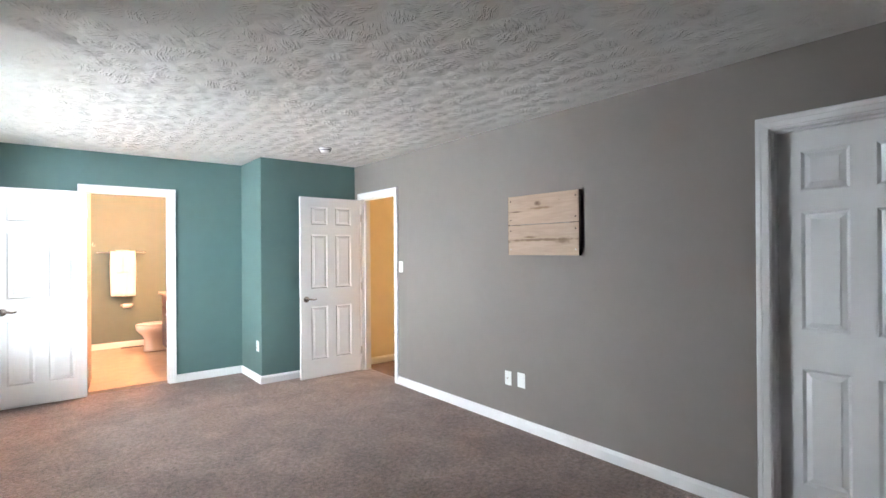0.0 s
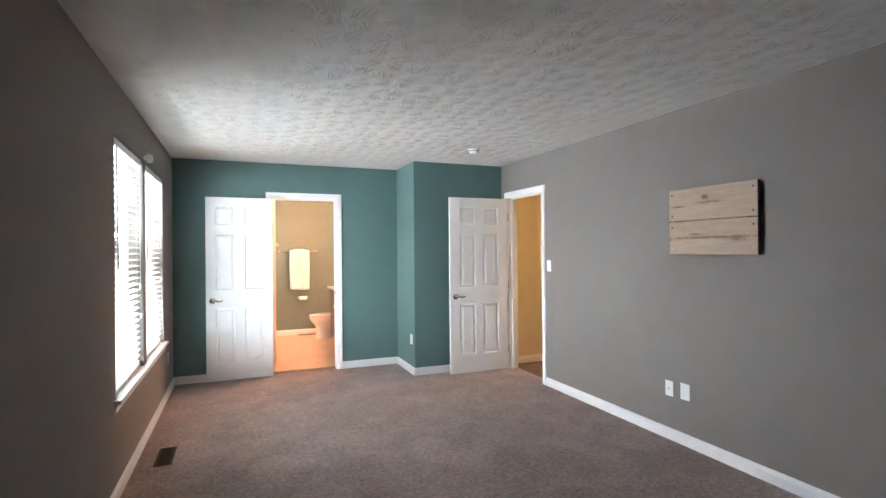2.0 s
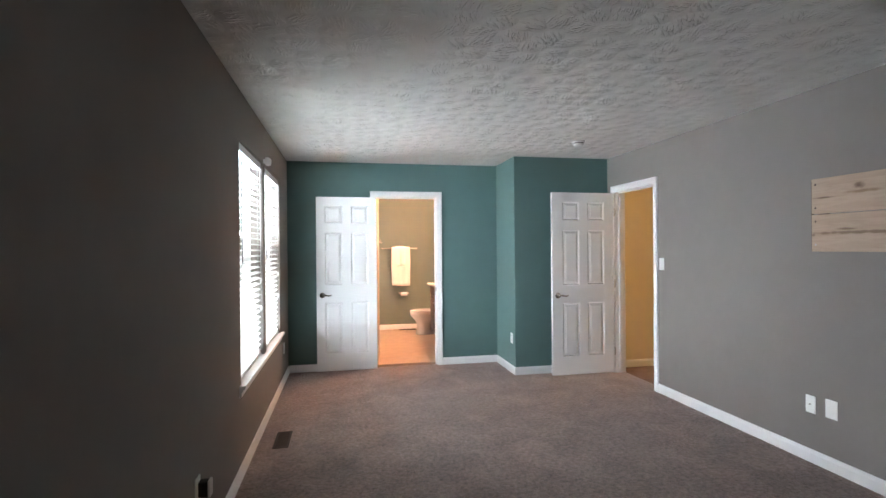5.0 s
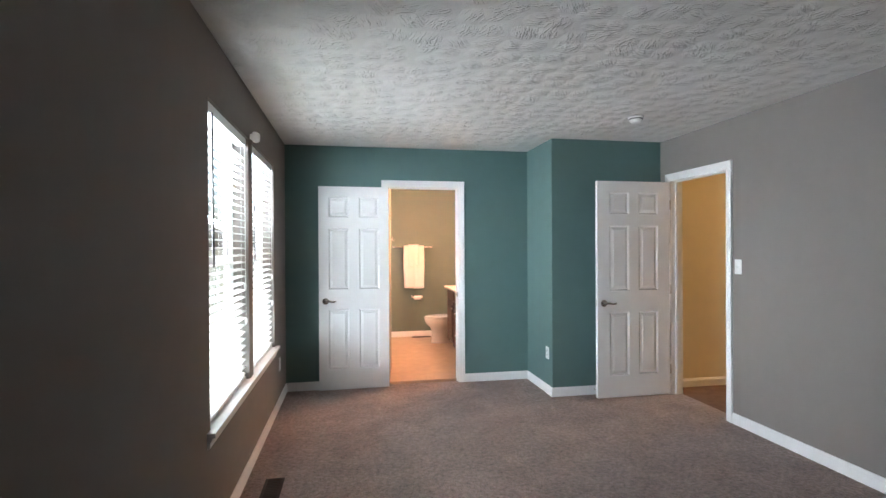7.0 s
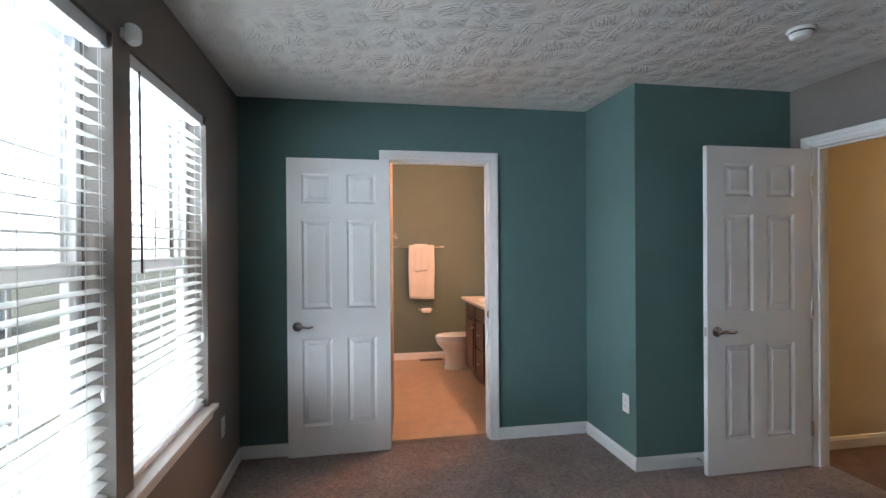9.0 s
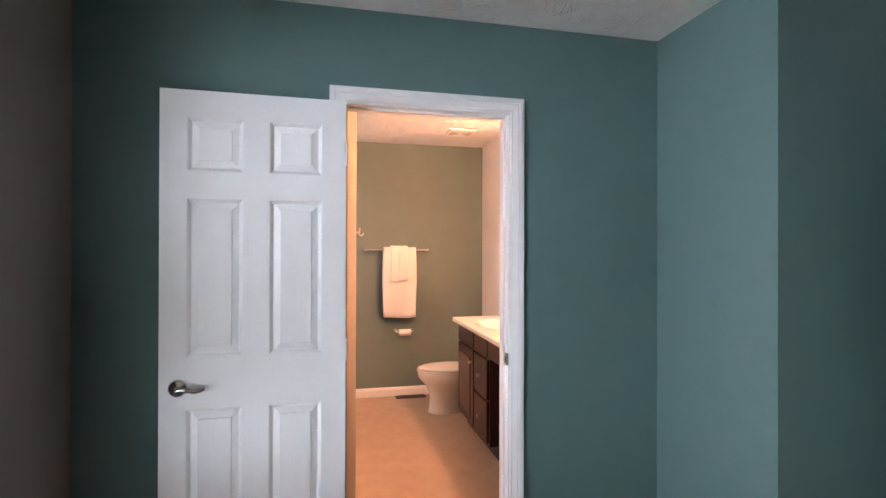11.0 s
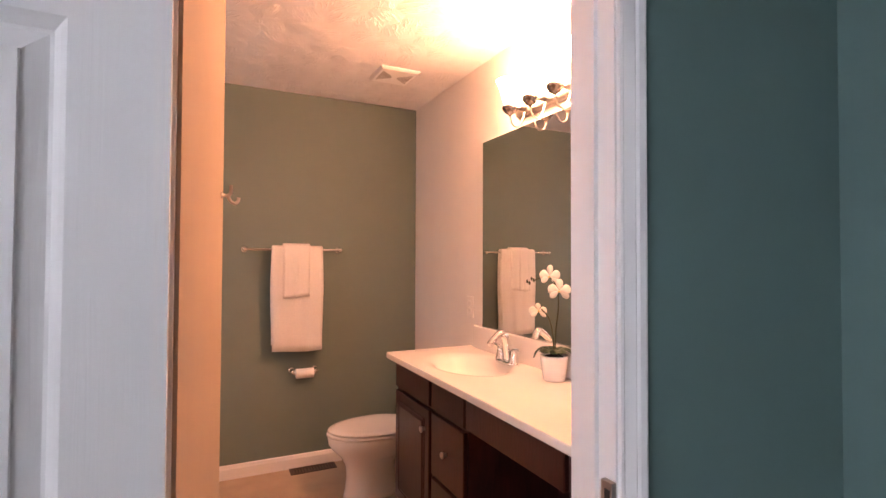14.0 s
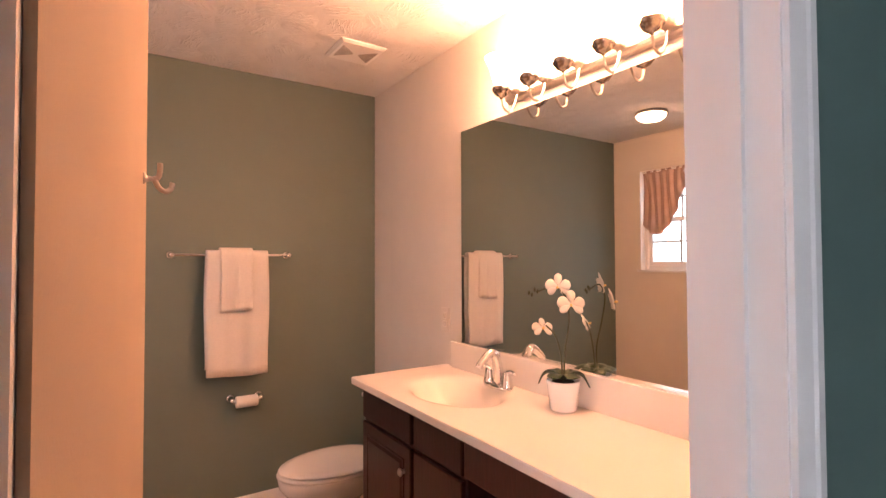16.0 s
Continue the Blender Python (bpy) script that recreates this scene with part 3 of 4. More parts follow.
bm = B()
tube(bm, ((2.215, NY - 0.013, 0.02), (2.215, NY - 0.075, 0.02)), 0.006, 10)
lathe(bm, ((0, 0), (0.012, 0), (0.012, 0.012), (0, 0.014)), 14, Matrix.Translation((2.215, NY - 0.075, 0.02)) @ Matrix.Rotation(radians(90), 4, "X"))
tagged(part("door_stop", bm, M_NICKEL, None, "", True), "nickel spring door stop on the baseboard", "door stop")

# ---- windows and blinds ----


def window(name, a, b, z0, z1, face, cols, rows, label):
    """A white vinyl double-hung window in a wall that looks along +x; face is the room side of its frame."""
    w = thing(name, pose(face, 0, 0), label, "window", kind="structure")
    zm = (z0 + z1) / 2
    bm = B()
    for bx in ((-0.05, 0, a, a + 0.035, z0, z1), (-0.05, 0, b - 0.035, b, z0, z1), (-0.05, 0, a + 0.035, b - 0.035, z0, z0 + 0.035), (-0.05, 0, a + 0.035, b - 0.035, z1 - 0.035, z1)):
        box(bm, *bx, 0.003, 1)
    part("window_frame", bm, M_VINYLFRAME, w)
    for k, (s0, s1, x) in enumerate(((z0 + 0.035, zm + 0.02, -0.022), (zm - 0.02, z1 - 0.035, -0.046))):
        bm = B()
        y0, y1, f = a + 0.035, b - 0.035, 0.038
        for bx in ((x, x + 0.02, y0, y0 + f, s0, s1), (x, x + 0.02, y1 - f, y1, s0, s1), (x, x + 0.02, y0 + f, y1 - f, s0, s0 + f), (x, x + 0.02, y0 + f, y1 - f, s1 - f, s1)):
            box(bm, *bx, 0.003, 1)
        sash = part("sash", bm, M_VINYLFRAME, w)
        bm = B()
        box(bm, x + 0.009, x + 0.011, y0 + f - 0.004, y1 - f + 0.004, s0 + f - 0.004, s1 - f + 0.004)
        pane = part("pane", bm, M_GLASS, sash)
        pane.visible_shadow = False
        bm = B()
        for i in range(1, cols):
            y = y0 + f + (y1 - y0 - 2 * f) * i / cols
            box(bm, x + 0.004, x + 0.008, y - 0.009, y + 0.009, s0 + f, s1 - f)
        for i in range(1, rows):
            z = s0 + f + (s1 - s0 - 2 * f) * i / rows
            box(bm, x + 0.0045, x + 0.0075, y0 + f, y1 - f, z - 0.009, z + 0.009)
        part("muntin", bm, M_VINYLFRAME, sash)
    return w


def blind(a, b, z0, z1, x, label):
    """A lowered two-inch slatted blind with open slats."""
    bl = thing("window_blind", pose(x, (a + b) / 2, z0), label, "blind", "bedroom window blinds")
    half, hgt = (b - a) / 2, z1 - z0
    bm = B()
    box(bm, -0.028, 0.030, -half, half, hgt - 0.055, hgt - 0.004, 0.004)
    part("headrail", bm, M_VINYLFRAME, bl)
    n = int((hgt - 0.11) / 0.0445)
    bm = B()
    rows = []
    for k in range(5):
        u = -0.025 + 0.0125 * k
        zz = 0.0035 * (1 - (u / 0.025) ** 2)
        rows.append((u, zz))
    ring = rows + [(u, z - 0.0028) for u, z in reversed(rows)]
    loft(bm, [[Vector((u, y, z)) for u, z in ring] for y in (-half + 0.006, half - 0.006)])
    first = part("slat", bm, M_SLAT, bl)
    first.matrix_basis = pose(0, 0, 0.045, 0, 8, 0)
    for k in range(1, n):
        s = new("slat", first.data)
        s.parent = bl
        s.matrix_basis = pose(0, 0, 0.045 + 0.0445 * k, 0, 8 + random.uniform(-1.2, 1.2), random.uniform(-0.15, 0.15))
    bm = B()
    box(bm, -0.025, 0.025, -half + 0.004, half - 0.004, 0.004, 0.022, 0.004)
    part("bottom_rail", bm, M_VINYLFRAME, bl)
    for y in (-half + 0.14, 0.0, half - 0.14):
        bm = B()
        for u in (-0.027, 0.027):
            tube(bm, ((u, y, 0.02), (u, y, hgt - 0.05)), 0.0011, 6)
        part("ladder_cord", bm, M_CORD, bl)
    bm = B()
    tube(bm, ((0.036, -half + 0.085, hgt - 0.05), (0.040, -half + 0.085, hgt - 0.80)), 0.0045, 8)
    part("tilt_wand", bm, M_WAND, bl, "dark smoky tilt wand")
    bm = B()
    tube(bm, ((0.034, half - 0.07, hgt - 0.05), (0.036, half - 0.07, 0.62)), 0.0012, 6)
    lathe(bm, ((0, 0), (0.006, 0.003), (0.010, 0.030), (0.004, 0.045), (0, 0.046)), 10, Matrix.Translation((0.036, half - 0.07, 0.58)))
    tube(bm, ((0.034, half - 0.055, hgt - 0.05), (0.036, half - 0.055, 0.40)), 0.0012, 6)
    lathe(bm, ((0, 0), (0.006, 0.003), (0.010, 0.030), (0.004, 0.045), (0, 0.046)), 10, Matrix.Translation((0.036, half - 0.055, 0.36)))
    part("lift_cord", bm, M_CORD, bl)
    return bl


for i, (a, b) in enumerate(WIN):
    window("window_%d" % (i + 1), a, b, WZ0, WZ1, XL - 0.095, 3, 2, "white vinyl double-hung bedroom window with grilles")
    blind(a + 0.008, b - 0.008, WZ0 + 0.006, WZ1, XL - 0.042, "white two-inch slatted blind lowered with slats open")

bm = B()
for ya, yb in WIN:
    box(bm, XL - 0.094, XL + 0.004, ya + 0.001, yb - 0.001, WZ0 - 0.020, WZ0 + 0.004)
box(bm, XL + 0.0005, XL + 0.040, WIN[0][0] - 0.06, WIN[1][1] + 0.06, WZ0 - 0.020, WZ0 + 0.004, 0.004)
sill = tagged(part("window_sill", bm, M_TRIM), "white painted stool under both bedroom windows", "window sill", kind="structure")
bm = B()
loft(bm, [[Vector((XL + d, y, z)) for d, z in ((0, WZ0 - 0.020), (0.022, WZ0 - 0.020), (0.020, WZ0 - 0.035), (0.012, WZ0 - 0.045), (0.012, WZ0 - 0.070), (0, WZ0 - 0.075))] for y in (WIN[0][0] - 0.045, WIN[1][1] + 0.045)])
part("apron", bm, M_TRIM, sill)

# ---- wall plates ----


def plate_thing(name, m, w, h, label, category, kind_of, group="", plastic=None):
    """A wall plate lying in the local x-z plane and facing -y."""
    plastic = plastic or M_PLATE
    p = thing(name, m, label, category, group)
    bm = B()
    box(bm, -w / 2, w / 2, -0.006, 0, -h / 2, h / 2, 0.003)
    part("cover_plate", bm, plastic, p)
    if kind_of == "outlet":
        for z in (-0.020, 0.020):
            bm = B()
            box(bm, -0.017, 0.017, -0.0085, -0.005, z - 0.0145, z + 0.0145, 0.004)
            s = part("socket", bm, plastic, p)
            bm = B()
            for x in (-0.007, 0.007):
                box(bm, x - 0.0012, x + 0.0012, -0.0090, -0.0080, z - 0.002, z + 0.008)
            tube(bm, ((0, -0.0090, z - 0.008), (0, -0.0080, z - 0.008)), 0.0025, 8)
            part("slot", bm, M_DARK if plastic is M_PLATE else M_SLOT, s)
    elif kind_of == "switch":
        bm = B()
        box(bm, -0.005, 0.005, -0.0075, -0.005, -0.012, 0.012)
        loft(bm, [[Vector((x, y, z)) for y, z in ((-0.006, -0.008), (-0.018, 0.004), (-0.018, 0.009), (-0.006, 0.008))] for x in (-0.004, 0.004)])
        part("toggle", bm, plastic, p)
    elif kind_of == "decora":
        bm = B()
        box(bm, -0.016, 0.016, -0.0085, -0.005, -0.033, 0.033, 0.002)
        part("insert", bm, plastic, p)
    elif kind_of == "coax":
        bm = B()
        tube(bm, ((0, -0.005, 0), (0, -0.016, 0)), 0.0048, 12)
        part("jack", bm, M_NICKEL, p, "nickel coaxial jack")
    for z in ((0,) if kind_of == "outlet" else (-h * 0.36, h * 0.36)):
        bm = B()
        tube(bm, ((0, -0.0072, z), (0, -0.005, z)), 0.003, 8)
        part("screw", bm, plastic, p)
    return p


plate_thing("light_switch", pose(XR, 4.055, 1.237, 0, 0, -90), 0.072, 0.118, "white toggle switch plate beside the hall doorway", "light switch", "switch")
plate_thing("cable_plate", pose(XR, 2.481, 0.353, 0, 0, -90), 0.072, 0.116, "white cable plate on the grey wall", "wall plate", "coax")
plate_thing("wall_outlet", pose(XR, 2.337, 0.361, 0, 0, -90), 0.080, 0.120, "white power outlet on the grey wall", "outlet", "decora", "wall outlets")
plate_thing("wall_outlet", pose(NX, 5.188, 0.366, 0, 0, -90), 0.076, 0.120, "white power outlet on the teal corner", "outlet", "outlet", "wall outlets")
plate_thing("wall_outlet", pose(XL, 5.31, 0.345, 0, 0, 90), 0.072, 0.118, "white power outlet beside the window", "outlet", "outlet", "wall outlets")
plate_thing("wall_outlet", pose(XL, 2.09, 0.345, 0, 0, 90), 0.072, 0.118, "white power outlet under the near window", "outlet", "outlet", "wall outlets")
plate_thing("wall_outlet", pose(4.05, HYW, 0.40), 0.072, 0.118, "white power outlet on the hall wall", "outlet", "outlet", "wall outlets")
plate_thing("wall_outlet", pose(BX1, 7.56, 1.078, 0, 0, -90), 0.076, 0.120, "almond power outlet beside the mirror", "outlet", "outlet", "wall outlets", M_ALMOND)

ad = thing("plug_in_adapter", pose(XL + 0.009, 2.09, 0.352), "dark plug-in adapter with a white face in the wall outlet", "adapter")
bm = B()
box(bm, 0.0, 0.040, -0.022, 0.022, -0.034, 0.034, 0.006)
part("body", bm, M_DARK, ad)
bm = B()
box(bm, 0.040, 0.052, -0.025, 0.025, -0.038, 0.038, 0.005)
part("face", bm, M_PLATE, ad, "white face")

# ---- bedroom things ----


def register(name, x0, x1, y0, y1, long_axis, label, z0=FZ):
    """A stamped floor register with rows of slots."""
    cx, cy = (x0 + x1) / 2, (y0 + y1) / 2
    r = thing(name, pose(cx, cy, z0), label, "floor vent", "floor registers")
    w, l = (x1 - x0) / 2, (y1 - y0) / 2
    bm = B()
    e = 0.016
    for bx in ((-w, -w + e, -l, l), (w - e, w, -l, l), (-w + e, w - e, -l, -l + e), (-w + e, w - e, l - e, l)):
        box(bm, *bx, -0.003, 0.005, 0.001, 1)
    part("frame", bm, M_BRONZE, r)
    bm = B()
    box(bm, -w + e, w - e, -l + e, l - e, -0.003, 0.0008)
    part("well", bm, M_DARK, r, "dark duct below the slots")
    if long_axis == "y":
        for k in range(14):
            y = -l + e + (2 * l - 2 * e) * (k + 0.5) / 14
            bm = B()
            box(bm, -w + e, w - e, y - 0.0045, y + 0.0045, 0.0008, 0.0038)
            part("slat", bm, M_BRONZE, r)
    else:
        for k in range(14):
            x = -w + e + (2 * w - 2 * e) * (k + 0.5) / 14
            bm = B()
            box(bm, x - 0.0045, x + 0.0045, -l + e, l - e, 0.0008, 0.0038)
            part("slat", bm, M_BRONZE, r)
    return r


register("floor_register", -0.625, -0.512, 3.475, 3.805, "y", "dark brown metal floor register in the carpet")
register("floor_register", 0.825, 1.115, 8.275, 8.372, "x", "dark brown metal floor register in the bathroom", FZB)

sm = thing("smoke_detector", pose(2.15, 4.22, H), "white round smoke detector on the ceiling", "smoke detector")
bm = B()
lathe(bm, ((0, -0.048), (0.030, -0.048), (0.044, -0.042), (0.050, -0.030), (0.052, -0.014), (0.060, -0.012), (0.062, 0.0), (0, 0.0)), 32)
part("housing", bm, M_PLATE, sm, "", True)
bm = B()
lathe(bm, ((0.0515, -0.0225), (0.053, -0.0215), (0.053, -0.0165), (0.0515, -0.0155)), 32)
part("vent_ring", bm, M_DARK, sm, "dark slotted vent ring")

sensor = thing("wall_sensor", pose(XL, 4.035, 2.140) @ Matrix.Scale(0.78, 4), "white wall-mounted corner sensor above the windows", "sensor")
bm = B()
box(bm, 0.0, 0.022, -0.018, 0.018, -0.022, 0.022, 0.004)
part("bracket", bm, M_PLATE, sensor)
bm = B()
loft(bm, [[Vector((0.022 + d, s * y, z)) for s, z in ((-1, -h), (1, -h), (1, h * 0.9), (-1, h * 0.9))] for d, y, h in ((0.0, 0.026, 0.040), (0.020, 0.030, 0.046), (0.048, 0.026, 0.038), (0.058, 0.016, 0.026))])
bmesh.ops.bevel(bm, geom=list(bm.edges), offset=0.004, segments=2, affect="EDGES")
part("housing", bm, M_PLATE, sensor)

art = thing("wood_wall_art", pose(XR, 2.09, 1.606), "rustic pine plank wall board on dark battens", "wall art")
for y in (-0.285, 0.285):
    bm = B()
    box(bm, -0.020, 0.0, y - 0.035, y + 0.035, -0.22, 0.215, 0.002, 1)
    part("batten", bm, M_BACKING, art, "dark stained batten behind the planks")
for name, z0, z1, material in (("upper", 0.006, 0.232, M_BOARD_A), ("lower", -0.237, 0.0, M_BOARD_B)):
    bm = B()
    box(bm, -0.010, 0.010, -0.343, 0.343, -(z1 - z0) / 2, (z1 - z0) / 2, 0.002, 1)
    pl = part("plank", bm, material, art, "", m=pose(-0.030, 0, (z0 + z1) / 2))
    for y in (-0.315, 0.315):
        for z in (-0.075, 0.075):
            bm = B()
            lathe(bm, ((0, 0.003), (0.005, 0.002), (0.007, 0.0), (0.007, -0.001)), 12, Matrix.Translation((-0.010, y, z)) @ Matrix.Rotation(radians(-90), 4, "Y"))
            part("nail", bm, M_NICKEL if z < 0 and z0 < 0 else M_BACKING, pl)
for y in (-0.3435, 0.3435):
    bm = B()
    box(bm, -0.0385, -0.0205, y - 0.0015, y + 0.0015, -0.234, 0.230)
    part("end_stain", bm, M_BACKING, art, "dark stained plank ends")

# ---- hall lamp ----
hl = thing("hall_ceiling_light", pose(5.2, 4.93, H), "lit frosted dome ceiling light in the hall", "ceiling light")
bm = B()
lathe(bm, ((0, 0), (0.15, 0), (0.155, -0.02), (0.14, -0.025)), 32)
part("canopy", bm, M_NICKEL, hl, "", True)
bm = B()
lathe(bm, ((0.14, -0.02), (0.135, -0.05), (0.10, -0.08), (0.05, -0.095), (0, -0.098)), 32)
part("shade", bm, M_HALLGLOW, hl, "lit frosted glass", True)

# ---- bathroom: vanity ----
VX, VY0, VY1, VZ = 1.235, BY0 + 0.02, 7.535, 0.857
van = thing("vanity_cabinet", pose(0, 0, 0), "espresso wood bathroom vanity cabinet with doors and drawers", "vanity")
KY0, KY1 = 6.16, 6.755                  # open knee space
for ya, yb in ((VY0, KY0), (KY1, VY1)):
    bm = B()
    for bx in ((VX + 0.02, VX + 0.035, ya, yb, 0.09, VZ - 0.03), (VX + 0.035, BX1 - 0.004, yb - 0.016, yb, 0.09, VZ - 0.03), (VX + 0.035, BX1 - 0.004, ya, ya + 0.016, 0.09, VZ - 0.03), (VX + 0.035, BX1 - 0.004, ya + 0.016, yb - 0.016, 0.09, 0.11)):
        box(bm, *bx)
    part("body", bm, M_ESPRESSO, van)
    bm = B()
    box(bm, VX + 0.08, BX1 - 0.01, ya + 0.005, yb - 0.005, FZB, 0.09)
    part("toe_kick", bm, M_ESPRESSO, van)
bm = B()
box(bm, BX1 - 0.020, BX1 - 0.004, KY0, KY1, 0.0, VZ - 0.03)
part("knee_space_back", bm, M_ESPRESSO, van)


def front(name, y0, y1, z0, z1, raised, knob):
    """A door or drawer front on the vanity, with a knob at (y, z)."""
    bm = B()
    box(bm, VX, VX + 0.019, y0, y1, z0, z1, 0.004)
    f = part(name, bm, M_ESPRESSO, van)
    if raised:
        bm = B()
        s = 0.055
        box(bm, VX - 0.001, VX + 0.001, y0 + s, y1 - s, z0 + s, z1 - s)
        for v in bm.verts:
            if v.co.x < VX:
                v.co.x = VX - 0.007
                v.co.y += 0.014 if v.co.y < (y0 + y1) / 2 else -0.014
                v.co.z += 0.014 if v.co.z < (z0 + z1) / 2 else -0.014
        part("raised_panel", bm, M_ESPRESSO, f)
        bm = B()
        for bx in ((y0 + s - 0.008, y0 + s, z0 + s - 0.008, z1 - s + 0.008), (y1 - s, y1 - s + 0.008, z0 + s - 0.008, z1 - s + 0.008), (y0 + s, y1 - s, z0 + s - 0.008, z0 + s), (y0 + s, y1 - s, z1 - s, z1 - s + 0.008)):
            box(bm, VX - 0.004, VX + 0.002, *bx, 0.0015, 1)
        part("moulding", bm, M_ESPRESSO, f)
    if knob:
        bm = B()
        lathe(bm, ((0, 0.026), (0.008, 0.026), (0.0145, 0.021), (0.015, 0.016), (0.009, 0.010), (0.006, 0.004), (0.010, 0.0), (0, 0)), 18, Matrix.Translation((VX, *knob)) @ Matrix.Rotation(radians(-90), 4, "Y"))
        part("knob", bm, M_NICKEL, f, "brushed nickel knob", True)


front("drawer_front", 7.095, 7.52, 0.685, 0.825, False, None)
front("cabinet_door", 7.095, 7.52, 0.115, 0.668, True, (7.14, 0.575))
for z0, z1 in ((0.685, 0.825), (0.40, 0.668), (0.115, 0.385)):
    front("drawer_front", 6.765, 7.070, z0, z1, False, (6.918, (z0 + z1) / 2) if z1 < 0.8 else None)
front("apron", 6.165, 6.75, 0.690, 0.825, False, None)
front("cabinet_door", 5.90, 6.145, 0.115, 0.825, True, (6.10, 0.585))

top = thing("bathroom_countertop", pose(0, 0, 0), "cream cultured marble vanity top with integral oval sinks", "countertop")
SINKS = ((1.46, 7.12),)
bm = B()
n = 48
y_cuts = [VY0 - 0.018, 7.555]
x0, x1 = VX - 0.042, BX1 - 0.003
for (cx, cy), (ya, yb) in zip(SINKS[::-1], zip(y_cuts, y_cuts[1:])):
    outer, rim = [], []
    angs = sorted([2 * math.pi * k / n for k in range(n)] + [math.atan2(yy - cy, xx - cx) % (2 * math.pi) for xx in (x0, x1) for yy in (ya, yb)])
    for a in angs:
        dx, dy = math.cos(a), math.sin(a)
        s = min(((x1 - cx) / dx if dx > 1e-9 else 1e9), ((x0 - cx) / dx if dx < -1e-9 else 1e9), ((yb - cy) / dy if dy > 1e-9 else 1e9), ((ya - cy) / dy if dy < -1e-9 else 1e9))
        outer.append(bm.verts.new((cx + dx * s, cy + dy * s, VZ)))
    loops = [outer]
    for sx, dz in ((1.28, 0.0), (1.18, -0.0012), (1.08, -0.0045), (0.99, -0.011), (0.92, -0.024), (0.83, -0.054), (0.66, -0.098), (0.40, -0.127), (0.12, -0.135)):
        loops.append([bm.verts.new((cx + 0.168 * sx * math.cos(a), cy + 0.235 * sx * math.sin(a), VZ + dz)) for a in angs])
    k = len(angs)
    for p, q in zip(loops, loops[1:]):
        for i in range(k):
            bm.faces.new((p[i], p[(i + 1) % k], q[(i + 1) % k], q[i]))
    bm.faces.new(loops[-1])
bmesh.ops.remove_doubles(bm, verts=bm.verts, dist=0.0005)
deck = part("deck", bm, M_MARBLE, top, "", True)
bm = B()
box(bm, x0, x0 + 0.02, y_cuts[0], y_cuts[-1], VZ - 0.032, VZ - 0.0005, 0.006)
box(bm, x0 + 0.02, x1, y_cuts[-1] - 0.02, y_cuts[-1], VZ - 0.032, VZ - 0.0005, 0.003)
part("front_edge", bm, M_MARBLE, top)
bm = B()
box(bm, BX1 - 0.022, BX1 - 0.002, y_cuts[0], 7.490, VZ - 0.002, 0.980, 0.004)
part("backsplash", bm, M_MARBLE, top)
for cx, cy in SINKS:
    bm = B()
    lathe(bm, ((0, 0.002), (0.010, 0.004), (0.020, 0.003), (0.022, 0.0)), 20, Matrix.Translation((cx, cy, VZ - 0.135)))
    part("drain", bm, M_CHROME, top, "chrome drain", True)


def faucet(cx, cy):
    f = thing("faucet", pose(cx, cy, VZ), "chrome two-handle centerset bathroom faucet", "faucet", "vanity faucets")
    bm = B()
    ring = [(0.030 * math.cos(2 * math.pi * k / 28), 0.086 * math.sin(2 * math.pi * k / 28)) for k in range(28)]
    loft(bm, [[Vector((x * s, y * s, z)) for x, y in ring] for s, z in ((1.0, 0.0), (1.0, 0.008), (0.9, 0.014), (0.8, 0.016))])
    part("base_plate", bm, M_CHROME, f, "", True)
    bm = B()
    pts = curve_pts(((0.010, 0, 0.012), (0.004, 0, 0.07), (-0.010, 0, 0.122), (-0.034, 0, 0.142), (-0.078, 0, 0.112), (-0.098, 0, 0.090)))
    tube(bm, pts, [0.023 - 0.009 * i / (len(pts) - 1) for i in range(len(pts))], 14)
    part("spout", bm, M_CHROME, f, "", True)
    for s in (-1, 1):
        bm = B()
        lathe(bm, ((0.027, 0.012), (0.023, 0.030), (0.018, 0.055), (0.017, 0.068), (0.0, 0.073)), 20, Matrix.Translation((0.002, s * 0.055, 0)))
        h = part("handle", bm, M_CHROME, f, "", True)
        bm = B()
        pts = curve_pts(((0.002, s * 0.050, 0.064), (-0.004, s * 0.075, 0.074), (-0.010, s * 0.105, 0.078), (-0.012, s * 0.122, 0.074)))
        tube(bm, pts, [0.011 - 0.006 * i / (len(pts) - 1) for i in range(len(pts))], 10)
        part("lever", bm, M_CHROME, h, "", True)
    return f


faucet(1.62, 7.05)

bm = B()
box(bm, BX1 - 0.007, BX1 - 0.001, 5.96, 7.412, 0.988, 1.995)
mir = tagged(part("vanity_mirror", bm, M_MIRROR), "large frameless mirror above the vanity top", "mirror")
bm = B()
box(bm, BX1 - 0.009, BX1 - 0.001, 5.96, 7.412, 0.982, 0.990)
part("bottom_channel", bm, M_CHROME, mir, "thin metal channel")

